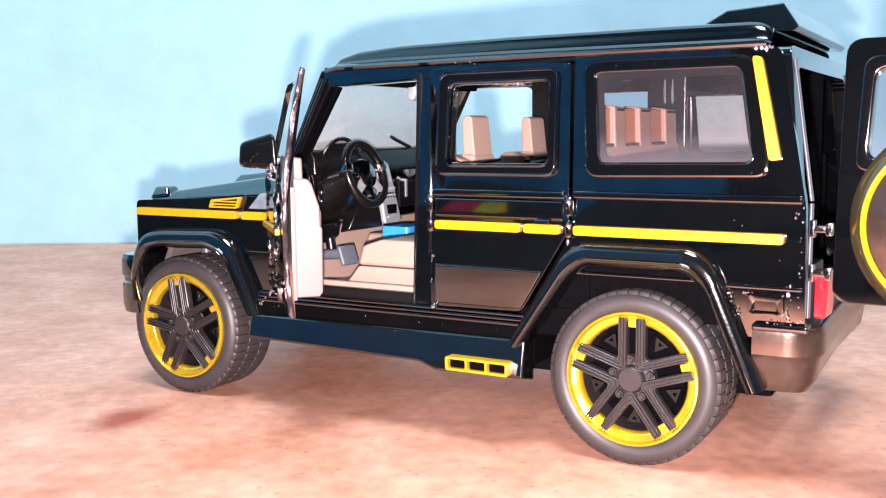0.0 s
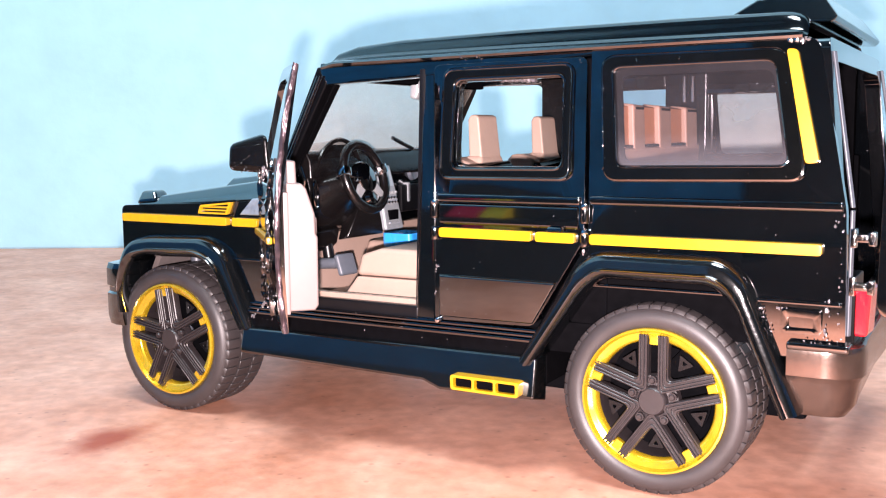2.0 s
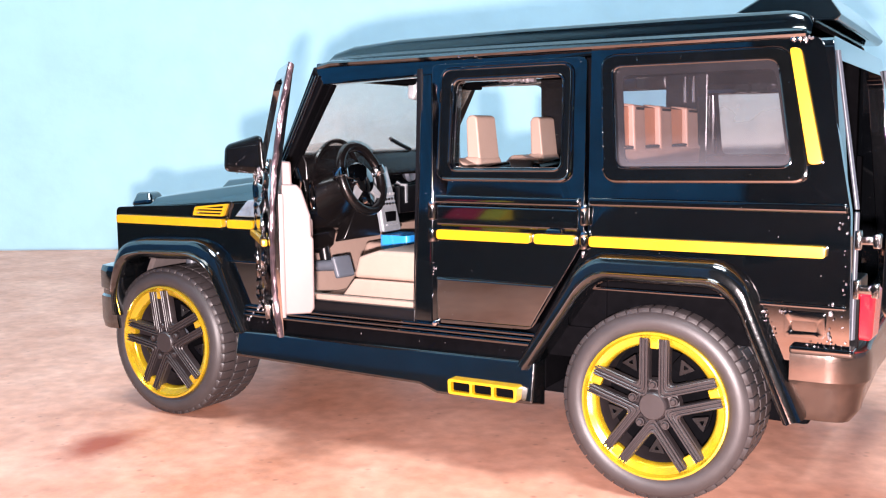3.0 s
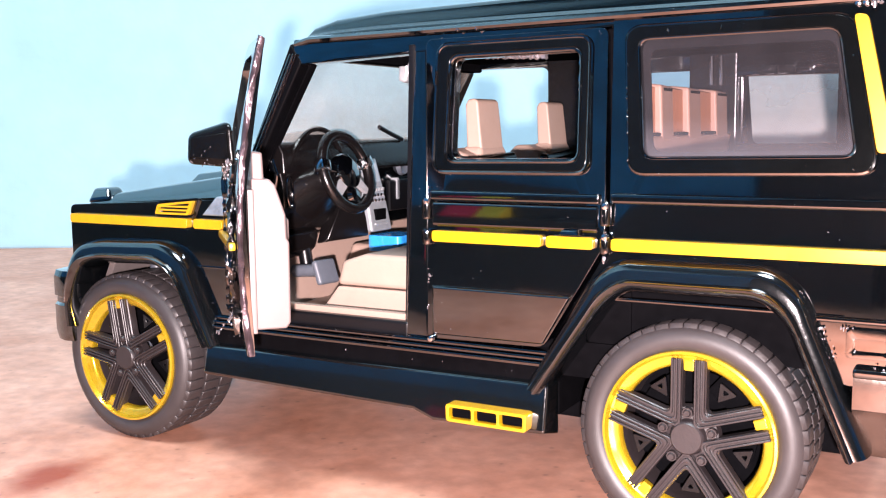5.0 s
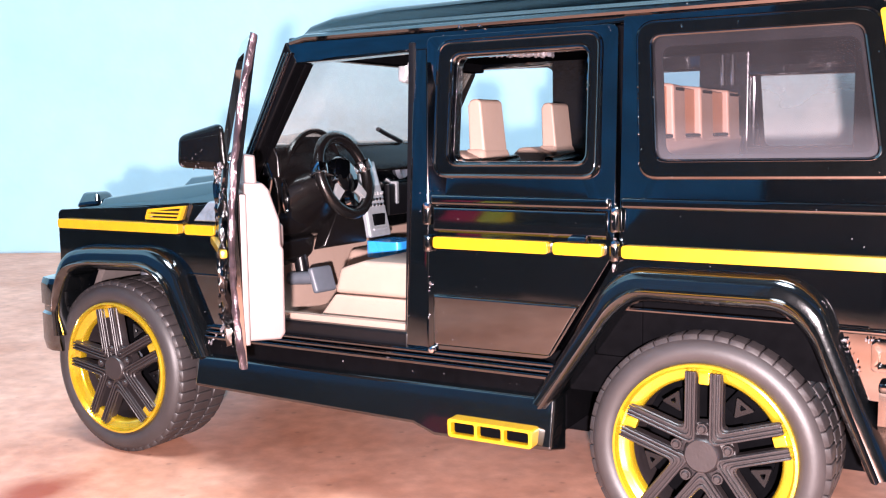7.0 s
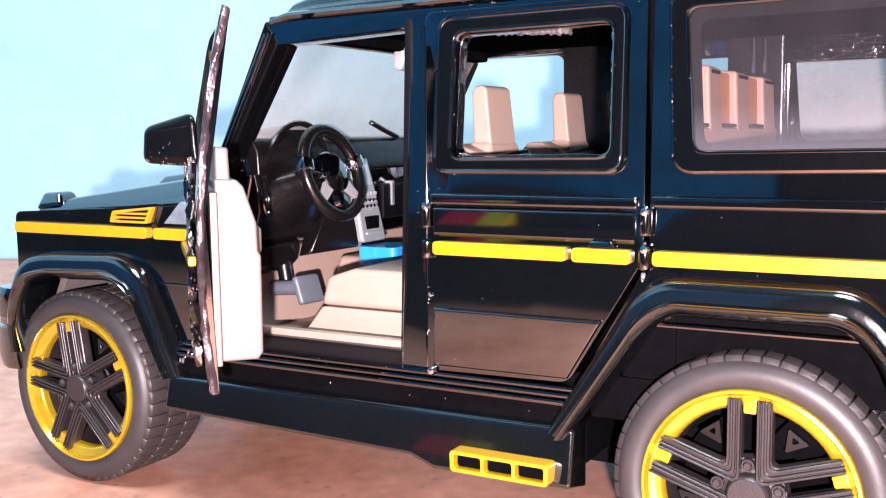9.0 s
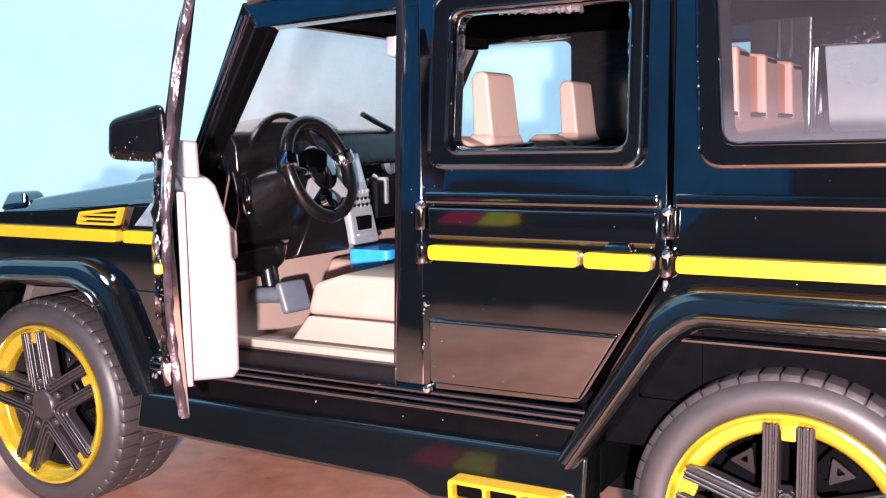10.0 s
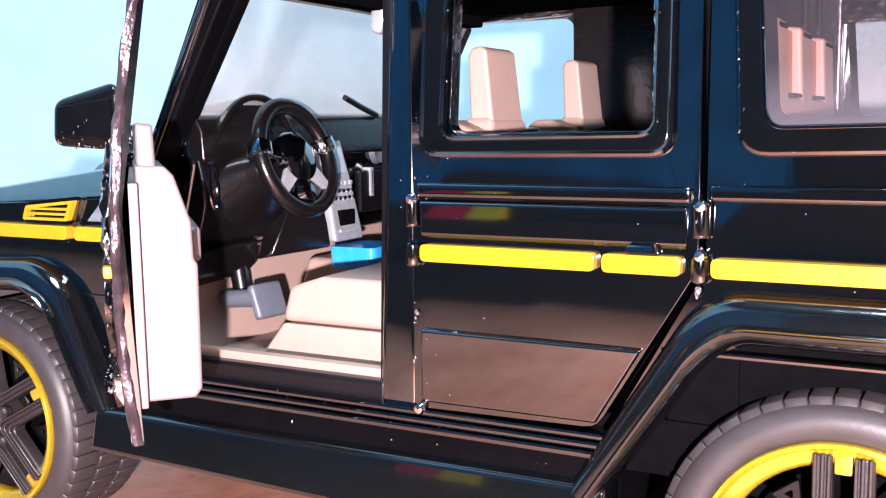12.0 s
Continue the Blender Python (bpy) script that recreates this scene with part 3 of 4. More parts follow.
both(lambda: tube([(-1.58, -3.36, 8.13), (-1.2, -3.44, 8.19), (4, -3.48, 8.24), (8.3, -3.48, 8.27)], 0.06), "roof_gutter", GLOSS, car)
for x in (1.9, 2.25, 8.1, 8.2):
    both(lambda: moved(lathe([(0.001, -0.05), (0.04, -0.04), (0.05, 0.0), (0.04, 0.03), (0.001, 0.03)], 8, False), Matrix.Translation((x, -3.47, 8.2))), "rivet", CHROME, car)
part("roof_spoiler", hexa([(6.8, -2.9, 8.62), (8.66, -2.98, 8.5), (8.76, -2.98, 8.6), (8.4, -2.6, 9.08), (7.35, -2.6, 9.0)], [(6.8, 2.9, 8.62), (8.66, 2.98, 8.5), (8.76, 2.98, 8.6), (8.4, 2.6, 9.08), (7.35, 2.6, 9.0)], 0.05, 2), ROOF, car, "glossy black roof spoiler")
# frame of the body round the tailgate opening, leaning forwards like the rear pillar
bm = plate(rounded([(-3.55, 3.1), (3.55, 3.1), (3.42, 8.24), (-3.42, 8.24)], 0.3), [rounded([(-3.1, 3.5), (3.1, 3.5), (2.95, 7.86), (-2.95, 7.86)], 0.3)], -0.16, 0.16, 0.08, 3)
for v in bm.verts:
    y, x, z = v.co.x, v.co.y, v.co.z
    v.co = (8.98 + x - max(0, z - 5.4) * 0.155, y, z)
bmesh.ops.recalc_face_normals(bm, faces=bm.faces)
part("tail_frame", bm, GLOSS, car)
# jamb strips, grey-blue to hold the reflection on the gloss jamb
both(lambda: moved(hexa([(8.9, -3.5, 3.3), (8.94, -3.42, 3.3), (8.94, -3.42, 5.4), (8.9, -3.5, 5.4)], [(8.86, -3.46, 3.3), (8.88, -3.4, 3.3), (8.88, -3.4, 5.4), (8.86, -3.46, 5.4)], 0.01, 1), Matrix.Translation((0.27, 0, 0))), "tail_jamb_sheen", GREY, car)
both(lambda: moved(hexa([(8.9, -3.5, 5.44), (8.94, -3.42, 5.44), (8.54, -3.26, 8.0), (8.5, -3.34, 8.0)], [(8.86, -3.46, 5.44), (8.88, -3.4, 5.44), (8.48, -3.24, 8.0), (8.46, -3.3, 8.0)], 0.01, 1), Matrix.Translation((0.27, 0, 0))), "tail_jamb_sheen", GREY, car)

# bonnet, wings and nose
part("bonnet", hexa([(-7.5, -3.3, 4.98), (-2.95, -3.3, 5.24), (-2.9, -3.25, 5.56), (-3.4, -3.0, 5.7), (-7.35, -3.05, 5.18)], [(-7.5, 3.3, 4.98), (-2.95, 3.3, 5.24), (-2.9, 3.25, 5.56), (-3.4, 3.0, 5.7), (-7.35, 3.05, 5.16)], 0.1, 3), PAINT, car)
part("bonnet_bulge", hexa([(-6.4, -1.5, 5.2), (-3.3, -1.9, 5.6), (-3.3, -1.75, 5.86), (-6.1, -1.25, 5.6)], [(-6.4, 1.5, 5.2), (-3.3, 1.9, 5.6), (-3.3, 1.75, 5.86), (-6.1, 1.25, 5.6)], 0.07, 3), PAINT, car)
both(lambda: hexa([(-7.5, -3.28, 5.02), (-6.8, -3.28, 5.1), (-6.95, -3.15, 5.37), (-7.38, -3.15, 5.35)], [(-7.5, -2.7, 5.02), (-6.8, -2.7, 5.1), (-6.95, -2.75, 5.37), (-7.38, -2.75, 5.35)], 0.11, 4), "turn_indicator", GLOSS, car)
part("nose", box(-7.6, -7.3, -3.5, 3.5, 2.9, 5.0, 0.14, 3), PAINT, car)
part("grille", box(-7.75, -7.55, -1.9, 1.9, 3.4, 4.8, 0.08), SPARKLE, car)
both(lambda: moved(lathe([(0.001, -0.12), (0.6, -0.1), (0.66, 0.0), (0.6, 0.1), (0.001, 0.1)], 24, False), Matrix.Translation((-7.62, -2.6, 4.1)) @ Matrix.Rotation(radians(-90), 4, "Z")), "headlamp", CHROME, car)
FB = [(-7.36, -3.9), (-7.62, -3.93), (-7.95, -3.8), (-8.08, -3.4), (-8.1, 0), (-8.08, 3.4), (-7.95, 3.8), (-7.62, 3.93), (-7.36, 3.9)]
part("front_bumper", around(FB[::-1], [(0.0, 3.6), (-0.35, 3.62), (-0.35, 2.1), (0.0, 2.08), (0.05, 2.3), (0.05, 2.85), (0.0, 2.9), (0.0, 3.0), (0.05, 3.05), (0.05, 3.45)]), GLOSS, car)
both(lambda: join(plate(rounded([(-5.02, 4.86), (-3.98, 4.86), (-3.82, 5.26), (-4.92, 5.16)], 0.06, 3), [], -3.70, -3.6, 0.03)), "vent_panel", GLOSS, car)
VENT = [(-4.94, 4.91), (-4.04, 4.91), (-3.9, 5.2), (-4.86, 5.11)]
both(lambda: plate(rounded(VENT, 0.04, 3), [[(-4.86, 4.95), (-4.1, 4.95), (-4.08, 4.985), (-4.86, 4.985)], [(-4.85, 5.02), (-4.06, 5.02), (-4.04, 5.055), (-4.83, 5.055)], [(-4.6, 5.085), (-4.03, 5.095), (-4.0, 5.145), (-4.3, 5.12)]], -3.78, -3.66, 0.012), "fender_vent", YELLOW, car, "yellow slatted fender vent")
# pale panel in place of the bright reflection on the fender
both(lambda: hexa([(-3.72, -3.6, 4.9), (-2.85, -3.6, 4.9), (-2.85, -3.6, 5.34), (-3.4, -3.6, 5.3)], [(-3.72, -3.74, 4.92), (-2.85, -3.74, 4.92), (-2.85, -3.66, 5.31), (-3.42, -3.66, 5.27)], 0.04, 3), "fender_sheen", PALE_SHEEN, car)

# running boards with a ribbed shelf over them
both(lambda: hexa([(-3.55, -3.45, 1.72), (1.2, -3.45, 1.66), (1.6, -3.45, 1.5), (3.72, -3.45, 1.5), (3.72, -3.45, 2.5), (-3.55, -3.45, 2.5)], [(-3.55, -4.06, 1.84), (1.25, -4.06, 1.76), (1.65, -4.07, 1.62), (3.72, -4.07, 1.66), (3.72, -3.93, 2.44), (-3.55, -3.93, 2.38)], 0.06, 3), "running_board", FLARE, car)
for k in range(3):
    both(lambda: box(-3.5, 3.62, -3.82 + 0.045 * k, -3.3, 2.70 + 0.085 * k, 2.775 + 0.085 * k, 0.025, 2), "step_ridge", GLOSS, car)
both(lambda: hexa([(-3.5, -3.3, 2.4), (3.62, -3.3, 2.4), (3.62, -3.3, 2.7), (-3.5, -3.3, 2.7)], [(-3.5, -3.78, 2.4), (3.62, -3.78, 2.4), (3.62, -3.76, 2.7), (-3.5, -3.76, 2.7)], 0.02, 2), "step_cove", SEAL, car)
both(lambda: plate([(0.74, 3.1), (0.95, 3.1), (1.02, 8.0), (0.9, 8.0)], [], -3.44, -3.3, 0.03), "door_jamb", MATT, car)
both(lambda: box(-2.7, 0.9, -3.6, -3.4, 2.86, 3.17, 0.05, 3), "door_sill", MATT, car)
part("chassis", box(-7.2, 8.3, -2.0, 2.0, 1.35, 2.9, 0.1), LINING, car)
part("underfloor", box(-4.0, 3.7, -3.4, 3.4, 1.8, 2.86, 0.05), LINING, car)
for x0, x1, z in ((-7.45, -4.1, 4.0), (4.8, 7.6, 4.1)):
    both(lambda: box(x0, x1, -3.38, -1.5, z, z + 0.14, 0.03), "arch_liner", UNDER, car)
    both(lambda: box(x0 + 0.1, x1 - 0.1, -1.7, -1.5, 2.0, z, 0.03), "arch_wall", UNDER, car)
    both(lambda: hexa([((x0 + x1) / 2 - 1.6, -3.3, 2.7), ((x0 + x1) / 2 - 1.5, -3.3, 2.6), ((x0 + x1) / 2 - 0.8, -3.3, 3.9), ((x0 + x1) / 2 - 0.95, -3.3, 3.98)], [((x0 + x1) / 2 - 1.6, -1.7, 2.7), ((x0 + x1) / 2 - 1.5, -1.7, 2.6), ((x0 + x1) / 2 - 0.8, -1.7, 3.9), ((x0 + x1) / 2 - 0.95, -1.7, 3.98)], 0.03), "arch_gusset", UNDER, car)
for x in (-HUBX, HUBX):
    part("axle", tube([(x, -3.2, HUBZ), (x, 3.2, HUBZ)], 0.18, 10), GREY, car)
    both(lambda: tube([(x - 0.1, -2.6, 2.6), (x - 0.25, -2.6, 4.0)], 0.14, 10), "spring", GREY, car)
EX = [[(x, 1.765), (x + 0.41, 1.765), (x + 0.41, 1.955), (x, 1.955)] for x in (2.09, 2.555, 3.02)]
both(lambda: plate(rounded([(2.03, 1.71), (3.49, 1.71), (3.5, 2.01), (2.02, 2.01)], 0.05, 2), [rounded(e, 0.035, 3) for e in EX], -4.28, -4.0, 0.025), "exhaust_outlet", YELLOW, car, "yellow triple exhaust outlet")

both(lambda: box(2.06, 3.46, -4.16, -3.95, 1.74, 1.98, 0.01, 1), "outlet_core", LINING, car)

# rear bumper, side hatch, lamps
RB = [(8.26, -3.74), (8.8, -3.74), (9.02, -3.7), (9.2, -3.6), (9.33, -3.42), (9.37, -3.15), (9.34, -2.7), (9.28, 0), (9.34, 2.7), (9.37, 3.15), (9.33, 3.42), (9.2, 3.6), (9.02, 3.7), (8.8, 3.74), (8.26, 3.74)]
part("rear_bumper", around(RB, [(0.05, 3.12), (0.08, 3.0), (0.08, 2.62), (0.0, 2.5), (-0.06, 2.1), (-0.2, 1.9), (-0.6, 1.9), (-0.6, 3.14), (-0.05, 3.16)]), BUMPER, car, "", 30)
both(lambda: box(8.25, 9.24, -3.84, -3.4, 3.06, 3.2, 0.05, 3), "bumper_cap", GLOSS, car)
part("bumper_step", box(8.7, 9.26, -3.3, 3.3, 3.1, 3.17, 0.03), MATT, car)
both(lambda: plate(rounded([(8.14, 3.32), (8.78, 3.32), (8.78, 3.74), (8.14, 3.74)], 0.06, 3), [rounded([(8.24, 3.4), (8.66, 3.4), (8.66, 3.6), (8.24, 3.6)], 0.05, 3)], -3.74, -3.6, 0.03), "side_hatch", GLOSS, car)
both(lambda: box(7.7, 9.08, -3.72, -3.6, 3.8, 3.88, 0.03, 3), "hatch_ledge", GLOSS, car)
both(lambda: hexa([(9.16, -3.4, 3.3), (9.44, -3.3, 3.26), (9.48, -3.28, 4.12), (9.2, -3.38, 4.1)], [(9.16, -2.6, 3.3), (9.48, -2.6, 3.26), (9.52, -2.6, 4.12), (9.16, -2.6, 4.1)], 0.09, 3), "tail_lamp", RED, car, "red tail lamp")
both(lambda: box(9.0, 9.26, -3.42, -2.5, 3.15, 4.3, 0.04), "lamp_housing", SEAL, car)
for z in (4.15, 4.95):
    both(lambda: join(box(9.17, 9.5, -3.56, -3.44, z - 0.07, z + 0.07, 0.03), box(9.16, 9.26, -3.58, -3.4, z - 0.16, z + 0.16, 0.03), box(9.44, 9.56, -3.62, -3.46, z - 0.12, z + 0.12, 0.03)), "tailgate_hinge", SPARKLE, car)


# bright drops along the seams of the castings, modelled in place of glints
for p0, p1, count, size, seed in (((7.5, -3.76, 4.24), (8.02, -3.74, 3.25), 22, 0.02, 21), ((9.06, -3.68, 3.15), (9.06, -3.66, 5.2), 22, 0.017, 22), ((8.3, -3.82, 3.2), (8.95, -3.74, 3.2), 11, 0.015, 23),
                                  ((-3.0, -3.72, 3.0), (-3.35, -3.9, 2.6), 18, 0.022, 24), ((8.28, -3.5, 8.2), (8.5, -3.32, 8.12), 20, 0.03, 25), ((-3.45, -3.86, 2.62), (3.6, -3.86, 2.62), 12, 0.009, 27),
                                  ((8.08, -3.74, 3.72), (8.6, -3.74, 3.72), 8, 0.015, 28), ((8.84, -3.72, 3.25), (8.9, -3.72, 3.95), 12, 0.032, 51), ((8.84, -3.7, 5.1), (9.06, -3.66, 5.3), 6, 0.035, 52), ((4.6, -3.74, 4.5), (4.6, -3.74, 5.6), 8, 0.03, 29), ((1.39, -3.7, 3.0), (1.39, -3.66, 6.0), 16, 0.018, 30)):
    both(lambda: beads(p0, p1, count, size, seed, 0.035), "glint_drops", GLINT, car)
part("window_seam", lean(ragged([(4.08, -3.58, 6.2), (4.06, -3.58, 7.7)], 0.025, 26, 0.012)), CHROME, car)
part("inner_post", box(4.2, 4.92, -3.4, -3.28, 3.0, 8.06, 0.03), LINING, car)
part("inner_post", box(3.0, 4.75, -3.44, -3.3, 2.5, 3.1, 0.03), LINING, car)
part("inner_header", box(1.5, 4.2, -3.3, -3.0, 7.82, 8.06, 0.05), SPARKLE, car)
# bright ragged bars that imitate the pink sparkle on the header
part("header_glint", ragged([(2.25, -3.14, 7.78), (3.35, -3.14, 7.72)], 0.06, 41, 0.018), GLINT, car)
part("header_glint", ragged([(1.9, -3.16, 7.83), (2.5, -3.15, 7.8)], 0.03, 42, 0.012), GLINT, car)
for x, z in ((1.46, 2.96), (4.6, 5.34), (4.6, 4.86), (1.4, 5.34)):
    both(lambda: moved(lathe([(0.001, -0.06), (0.05, -0.05), (0.07, 0.0), (0.05, 0.04), (0.001, 0.05)], 10, False), Matrix.Translation((x, -3.74, z))), "rivet", CHROME, car)


# ---- wheels ----
def chevron(o0, o1, y0, y1, tip, bevel):
    """A bent spoke between two arms 72 degrees apart; o0 and o1 are its edges' distances from the arms' axes."""
    s, c = math.sin(radians(36)), math.cos(radians(36))
    def corner(o):
        return (0.0, o / s)
    def end(o, side):
        ax, az = side * s, c
        return (ax * tip - side * c * o, az * tip + s * o)
    pts = [end(o0, -1), corner(o0), end(o0, 1), end(o1, 1), corner(o1), end(o1, -1)]
    return plate(rounded(pts, [0, 0.12, 0, 0, 0.12, 0], 3), [], y0, y1, bevel, 1)


block_ob = part("tread_block", hexa([(-0.11, -0.06, 1.7), (0.11, -0.06, 1.7), (0.11, -0.01, 1.84), (-0.11, -0.01, 1.84)], [(-0.11, 0.38, 1.7), (0.11, 0.38, 1.7), (0.11, 0.38, 1.845), (-0.11, 0.38, 1.845)], 0.012, 1), RUBBER)
BLOCK = block_ob.data
bpy.data.objects.remove(block_ob)


def wheel(x, y, side, spin):
    hub = new("wheel")
    hub.parent = car
    part("tyre", lathe([(1.36, 0.0), (1.4, -0.08), (1.5, -0.14), (1.62, -0.15), (1.73, -0.09), (1.8, 0.02), (1.81, 0.1), (1.81, 1.4), (1.74, 1.5), (1.4, 1.48), (1.36, 1.4)], 80), RUBBER, hub)
    for k in range(48):
        block = new("tread_block", BLOCK)
        block.parent, block.matrix_local = hub, Matrix.Rotation(2 * math.pi * k / 48, 4, "Y")
    inner = bmesh.new()
    for k in range(48):
        b = Matrix.Rotation(2 * math.pi * (k + 0.5) / 48, 4, "Y")
        inner = join(inner, moved(box(-0.1, 0.1, 0.46, 0.88, 1.76, 1.845, 0.012, 1), b), moved(box(-0.1, 0.1, 0.96, 1.36, 1.76, 1.845, 0.012, 1), b))
    tagged(part("inner_tread", inner, RUBBER, hub), kind="stuff")
    rim = part("rim", lathe([(1.42, -0.08), (1.4, -0.15), (1.36, -0.16), (1.32, -0.08), (1.25, -0.05), (1.19, -0.03), (1.15, 0.02), (1.14, 0.12), (1.2, 0.14), (1.38, 0.1)], 72), GOLD, hub, "glossy yellow rim")
    part("rim_barrel", lathe([(1.15, 0.12), (1.12, 0.3), (1.14, 1.2), (1.36, 1.2), (1.36, 0.12)], 48), SPOKE, hub)
    for k in range(5):
        a = Matrix.Rotation(2 * math.pi * k / 5 + radians(36 + spin), 4, "Y")
        part("spoke", moved(chevron(0.1, 0.285, -0.09, 0.12, 1.27, 0.02), a), SPOKE, hub)
        for o in (0.105, 0.165, 0.235):
            part("spoke_ridge", moved(chevron(o, o + 0.034, -0.15, -0.07, 1.28, 0.008), a), SPOKE, hub)
    for k in range(5):
        a = Matrix.Rotation(2 * math.pi * k / 5 + radians(spin), 4, "Y")
        part("rim_tab", moved(box(-0.085, 0.085, -0.09, 0.05, 1.08, 1.28, 0.03), a), GOLD, rim)
    part("hub_cap", lathe([(0.001, -0.17), (0.24, -0.17), (0.27, -0.14), (0.28, -0.09), (0.3, -0.03), (0.48, 0.0), (0.5, 0.15), (0.001, 0.15)], 32, False), SPOKE, hub)
    for k in range(5):
        a = 2 * math.pi * k / 5 + radians(spin)
        part("wheel_nut", moved(lathe([(0.001, -0.17), (0.045, -0.17), (0.065, -0.13), (0.085, -0.13), (0.085, -0.04), (0.001, -0.04)], 10, False), Matrix.Translation((0.41 * math.sin(a), 0, 0.41 * math.cos(a)))), SPOKE, hub)
    for k in range(5):
        a = Matrix.Rotation(2 * math.pi * k / 5 + radians(36 + spin), 4, "Y")
        part("rotor_lug", moved(plate(rounded([(-0.17, 0.98), (0, 0.68), (0.17, 0.98)], 0.04, 3), [rounded([(-0.05, 0.92), (0, 0.84), (0.05, 0.92)], 0.02, 2)], 0.16, 0.24, 0.015, 1), a), MATT, hub)
    part("brake_disc", lathe([(0.3, 0.45), (0.98, 0.45), (0.98, 0.52), (0.3, 0.52)], 40), LINING, hub)
    part("brake_caliper", moved(box(-0.3, 0.3, 0.25, 0.55, 0.68, 1.06, 0.05), Matrix.Rotation(radians(40), 4, "Y")), LINING, hub)
    part("wheel_back", lathe([(0.001, 0.7), (1.13, 0.7), (1.13, 0.76), (0.001, 0.76)], 32, False), LINING, hub)
    hub.matrix_local = Matrix.Translation((x * CM, y * CM, (0.1 + (HUBZ - 0.1) * 0.955) * CM)) @ (Matrix.Identity(4) if side > 0 else pose(0, 0, 0, 0, 0, 180)) @ Matrix.Scale(0.955, 4)


wheel(-HUBX, -3.68, 1, -9)
wheel(HUBX, -3.68, 1, 0)
wheel(-HUBX, 3.68, -1, 14)
wheel(HUBX, 3.68, -1, 25)

# ---- rear doors ----
for side in (1, -1):
    flip = (lambda bm: bm) if side > 0 else mirrored
    door = part("rear_door", flip(lean(plate(rounded(DOOR_R, [0.08, 0.14, 0.12, 0.14, 0.12], 3), [rounded(WIN_RD, 0.2, 6)], -3.7, -3.4, 0.06, 3))), PAINT, car)
    part("window_rim", flip(lean(ring(RIM_RD, WIN_RD, -3.76, -3.66, 0.06, 0.22))), RIM_BLACK, door)
    part("rim_bead", flip(hoop(RIM_RD, 0.22, -3.73, 0.04)), GLOSS, door)
    part("rim_bead", flip(hoop(WIN_RD, 0.2, -3.73, 0.035)), GLOSS, door)
    part("window_seal", flip(lean(ring(WIN_RD, [(1.8, 6.05), (4.1, 6.07), (4.09, 7.73), (1.83, 7.71)], -3.6, -3.4, 0.02, 0.2))), SPARKLE, door)
    strip(1.52, 3.54, door, side)
    strip(3.62, 4.42, door, side)
    part("lower_moulding", flip(hexa([(1.44, -3.69, 3.02), (3.54, -3.69, 3.04), (4.05, -3.69, 3.9), (1.46, -3.69, 3.9)], [(1.5, -3.73, 3.06), (3.53, -3.73, 3.07), (4.0, -3.75, 3.86), (1.5, -3.75, 3.86)], 0.02)), PAINT, door)
    part("belt_ridge", flip(box(1.46, 4.5, -3.755, -3.66, 5.36, 5.52, 0.05, 3)), PAINT, door)
    part("belt_hollow", flip(hexa([(1.5, -3.69, 4.9), (4.46, -3.69, 4.9), (4.46, -3.69, 5.34), (1.5, -3.69, 5.34)], [(1.5, -3.735, 4.95), (4.46, -3.735, 4.95), (4.46, -3.735, 5.3), (1.5, -3.735, 5.3)], 0.03, 2)), PAINT, door)
    part("door_handle", flip(hexa([(3.85, -3.7, 4.86), (4.2, -3.7, 4.86), (4.16, -3.7, 4.96), (3.9, -3.7, 4.96)], [(3.85, -3.84, 4.87), (4.2, -3.84, 4.87), (4.16, -3.82, 4.95), (3.9, -3.82, 4.95)], 0.03)), GLOSS, door)

# ---- far front door, closed ----
part("front_door", mirrored(lean(plate([(-2.66, 2.95), (1.02, 2.95), (1.06, 8.1), (-2.0, 8.1), (-2.8, 5.9), (-2.7, 5.4)], [rounded([(-2.0, 5.9), (0.64, 5.9), (0.64, 7.94), (-1.95, 7.94)], 0.25, 6)], -3.66, -3.4, 0.04))), PAINT, car, "black closed passenger door")

# ---- open driver's door, built shut and then swung about its hinge ----
DOOR_Z = [2.86 + 5.19 * k / 40 for k in range(41)]
door = part("front_door", bowed(plate(rounded([(0.1, 3.1), (2.6, 3.02), (2.96, 2.84), (3.02, 5.3), (3.0, 8.05), (1.5, 8.02), (0.1, 5.3)], [0.1, 0.1, 0.05, 0.1, 0.2, 0.25, 0.1], 4), [rounded([(0.5, 5.72), (2.8, 5.72), (2.8, 7.8), (1.6, 7.76)], 0.2, 5)], -0.1, 0.03, 0.03, 2)), GLOSS, car, "black driver's door standing open")
part("door_edge", ragged([(3.0, 0.3 * (((z - 5.2) / 2.8) ** 2 - 1) + 0.045 * (z - 5.2) - 0.04, z) for z in DOOR_Z], 0.055, 3, 0.014), EDGE, door, "bare shiny door edge")
part("hinge_edge", ragged([(0.12, -0.18 - 0.05 * math.sin(z * 2), 2.9 + (z - 2.6) * 0.6) for z in DOOR_Z], 0.11, 5, 0.06), SPARKLE, door)
part("hinge_seam", ragged([(0.34, -0.36, 3.0 + (z - 2.6) * 0.55) for z in DOOR_Z], 0.05, 8, 0.022), SPARKLE, door)
part("glint_drops", beads((0.1, -0.26, 3.0), (0.14, -0.3, 5.2), 50, 0.035, 41, 0.07), GLINT, door)
part("glint_drops", beads((0.4, -0.3, 5.2), (0.6, -0.25, 6.1), 26, 0.035, 42, 0.08), GLINT, door)
part("glint_drops", beads((0.4, -0.3, 3.0), (0.42, -0.36, 6.0), 30, 0.022, 43, 0.05), GLINT, door)
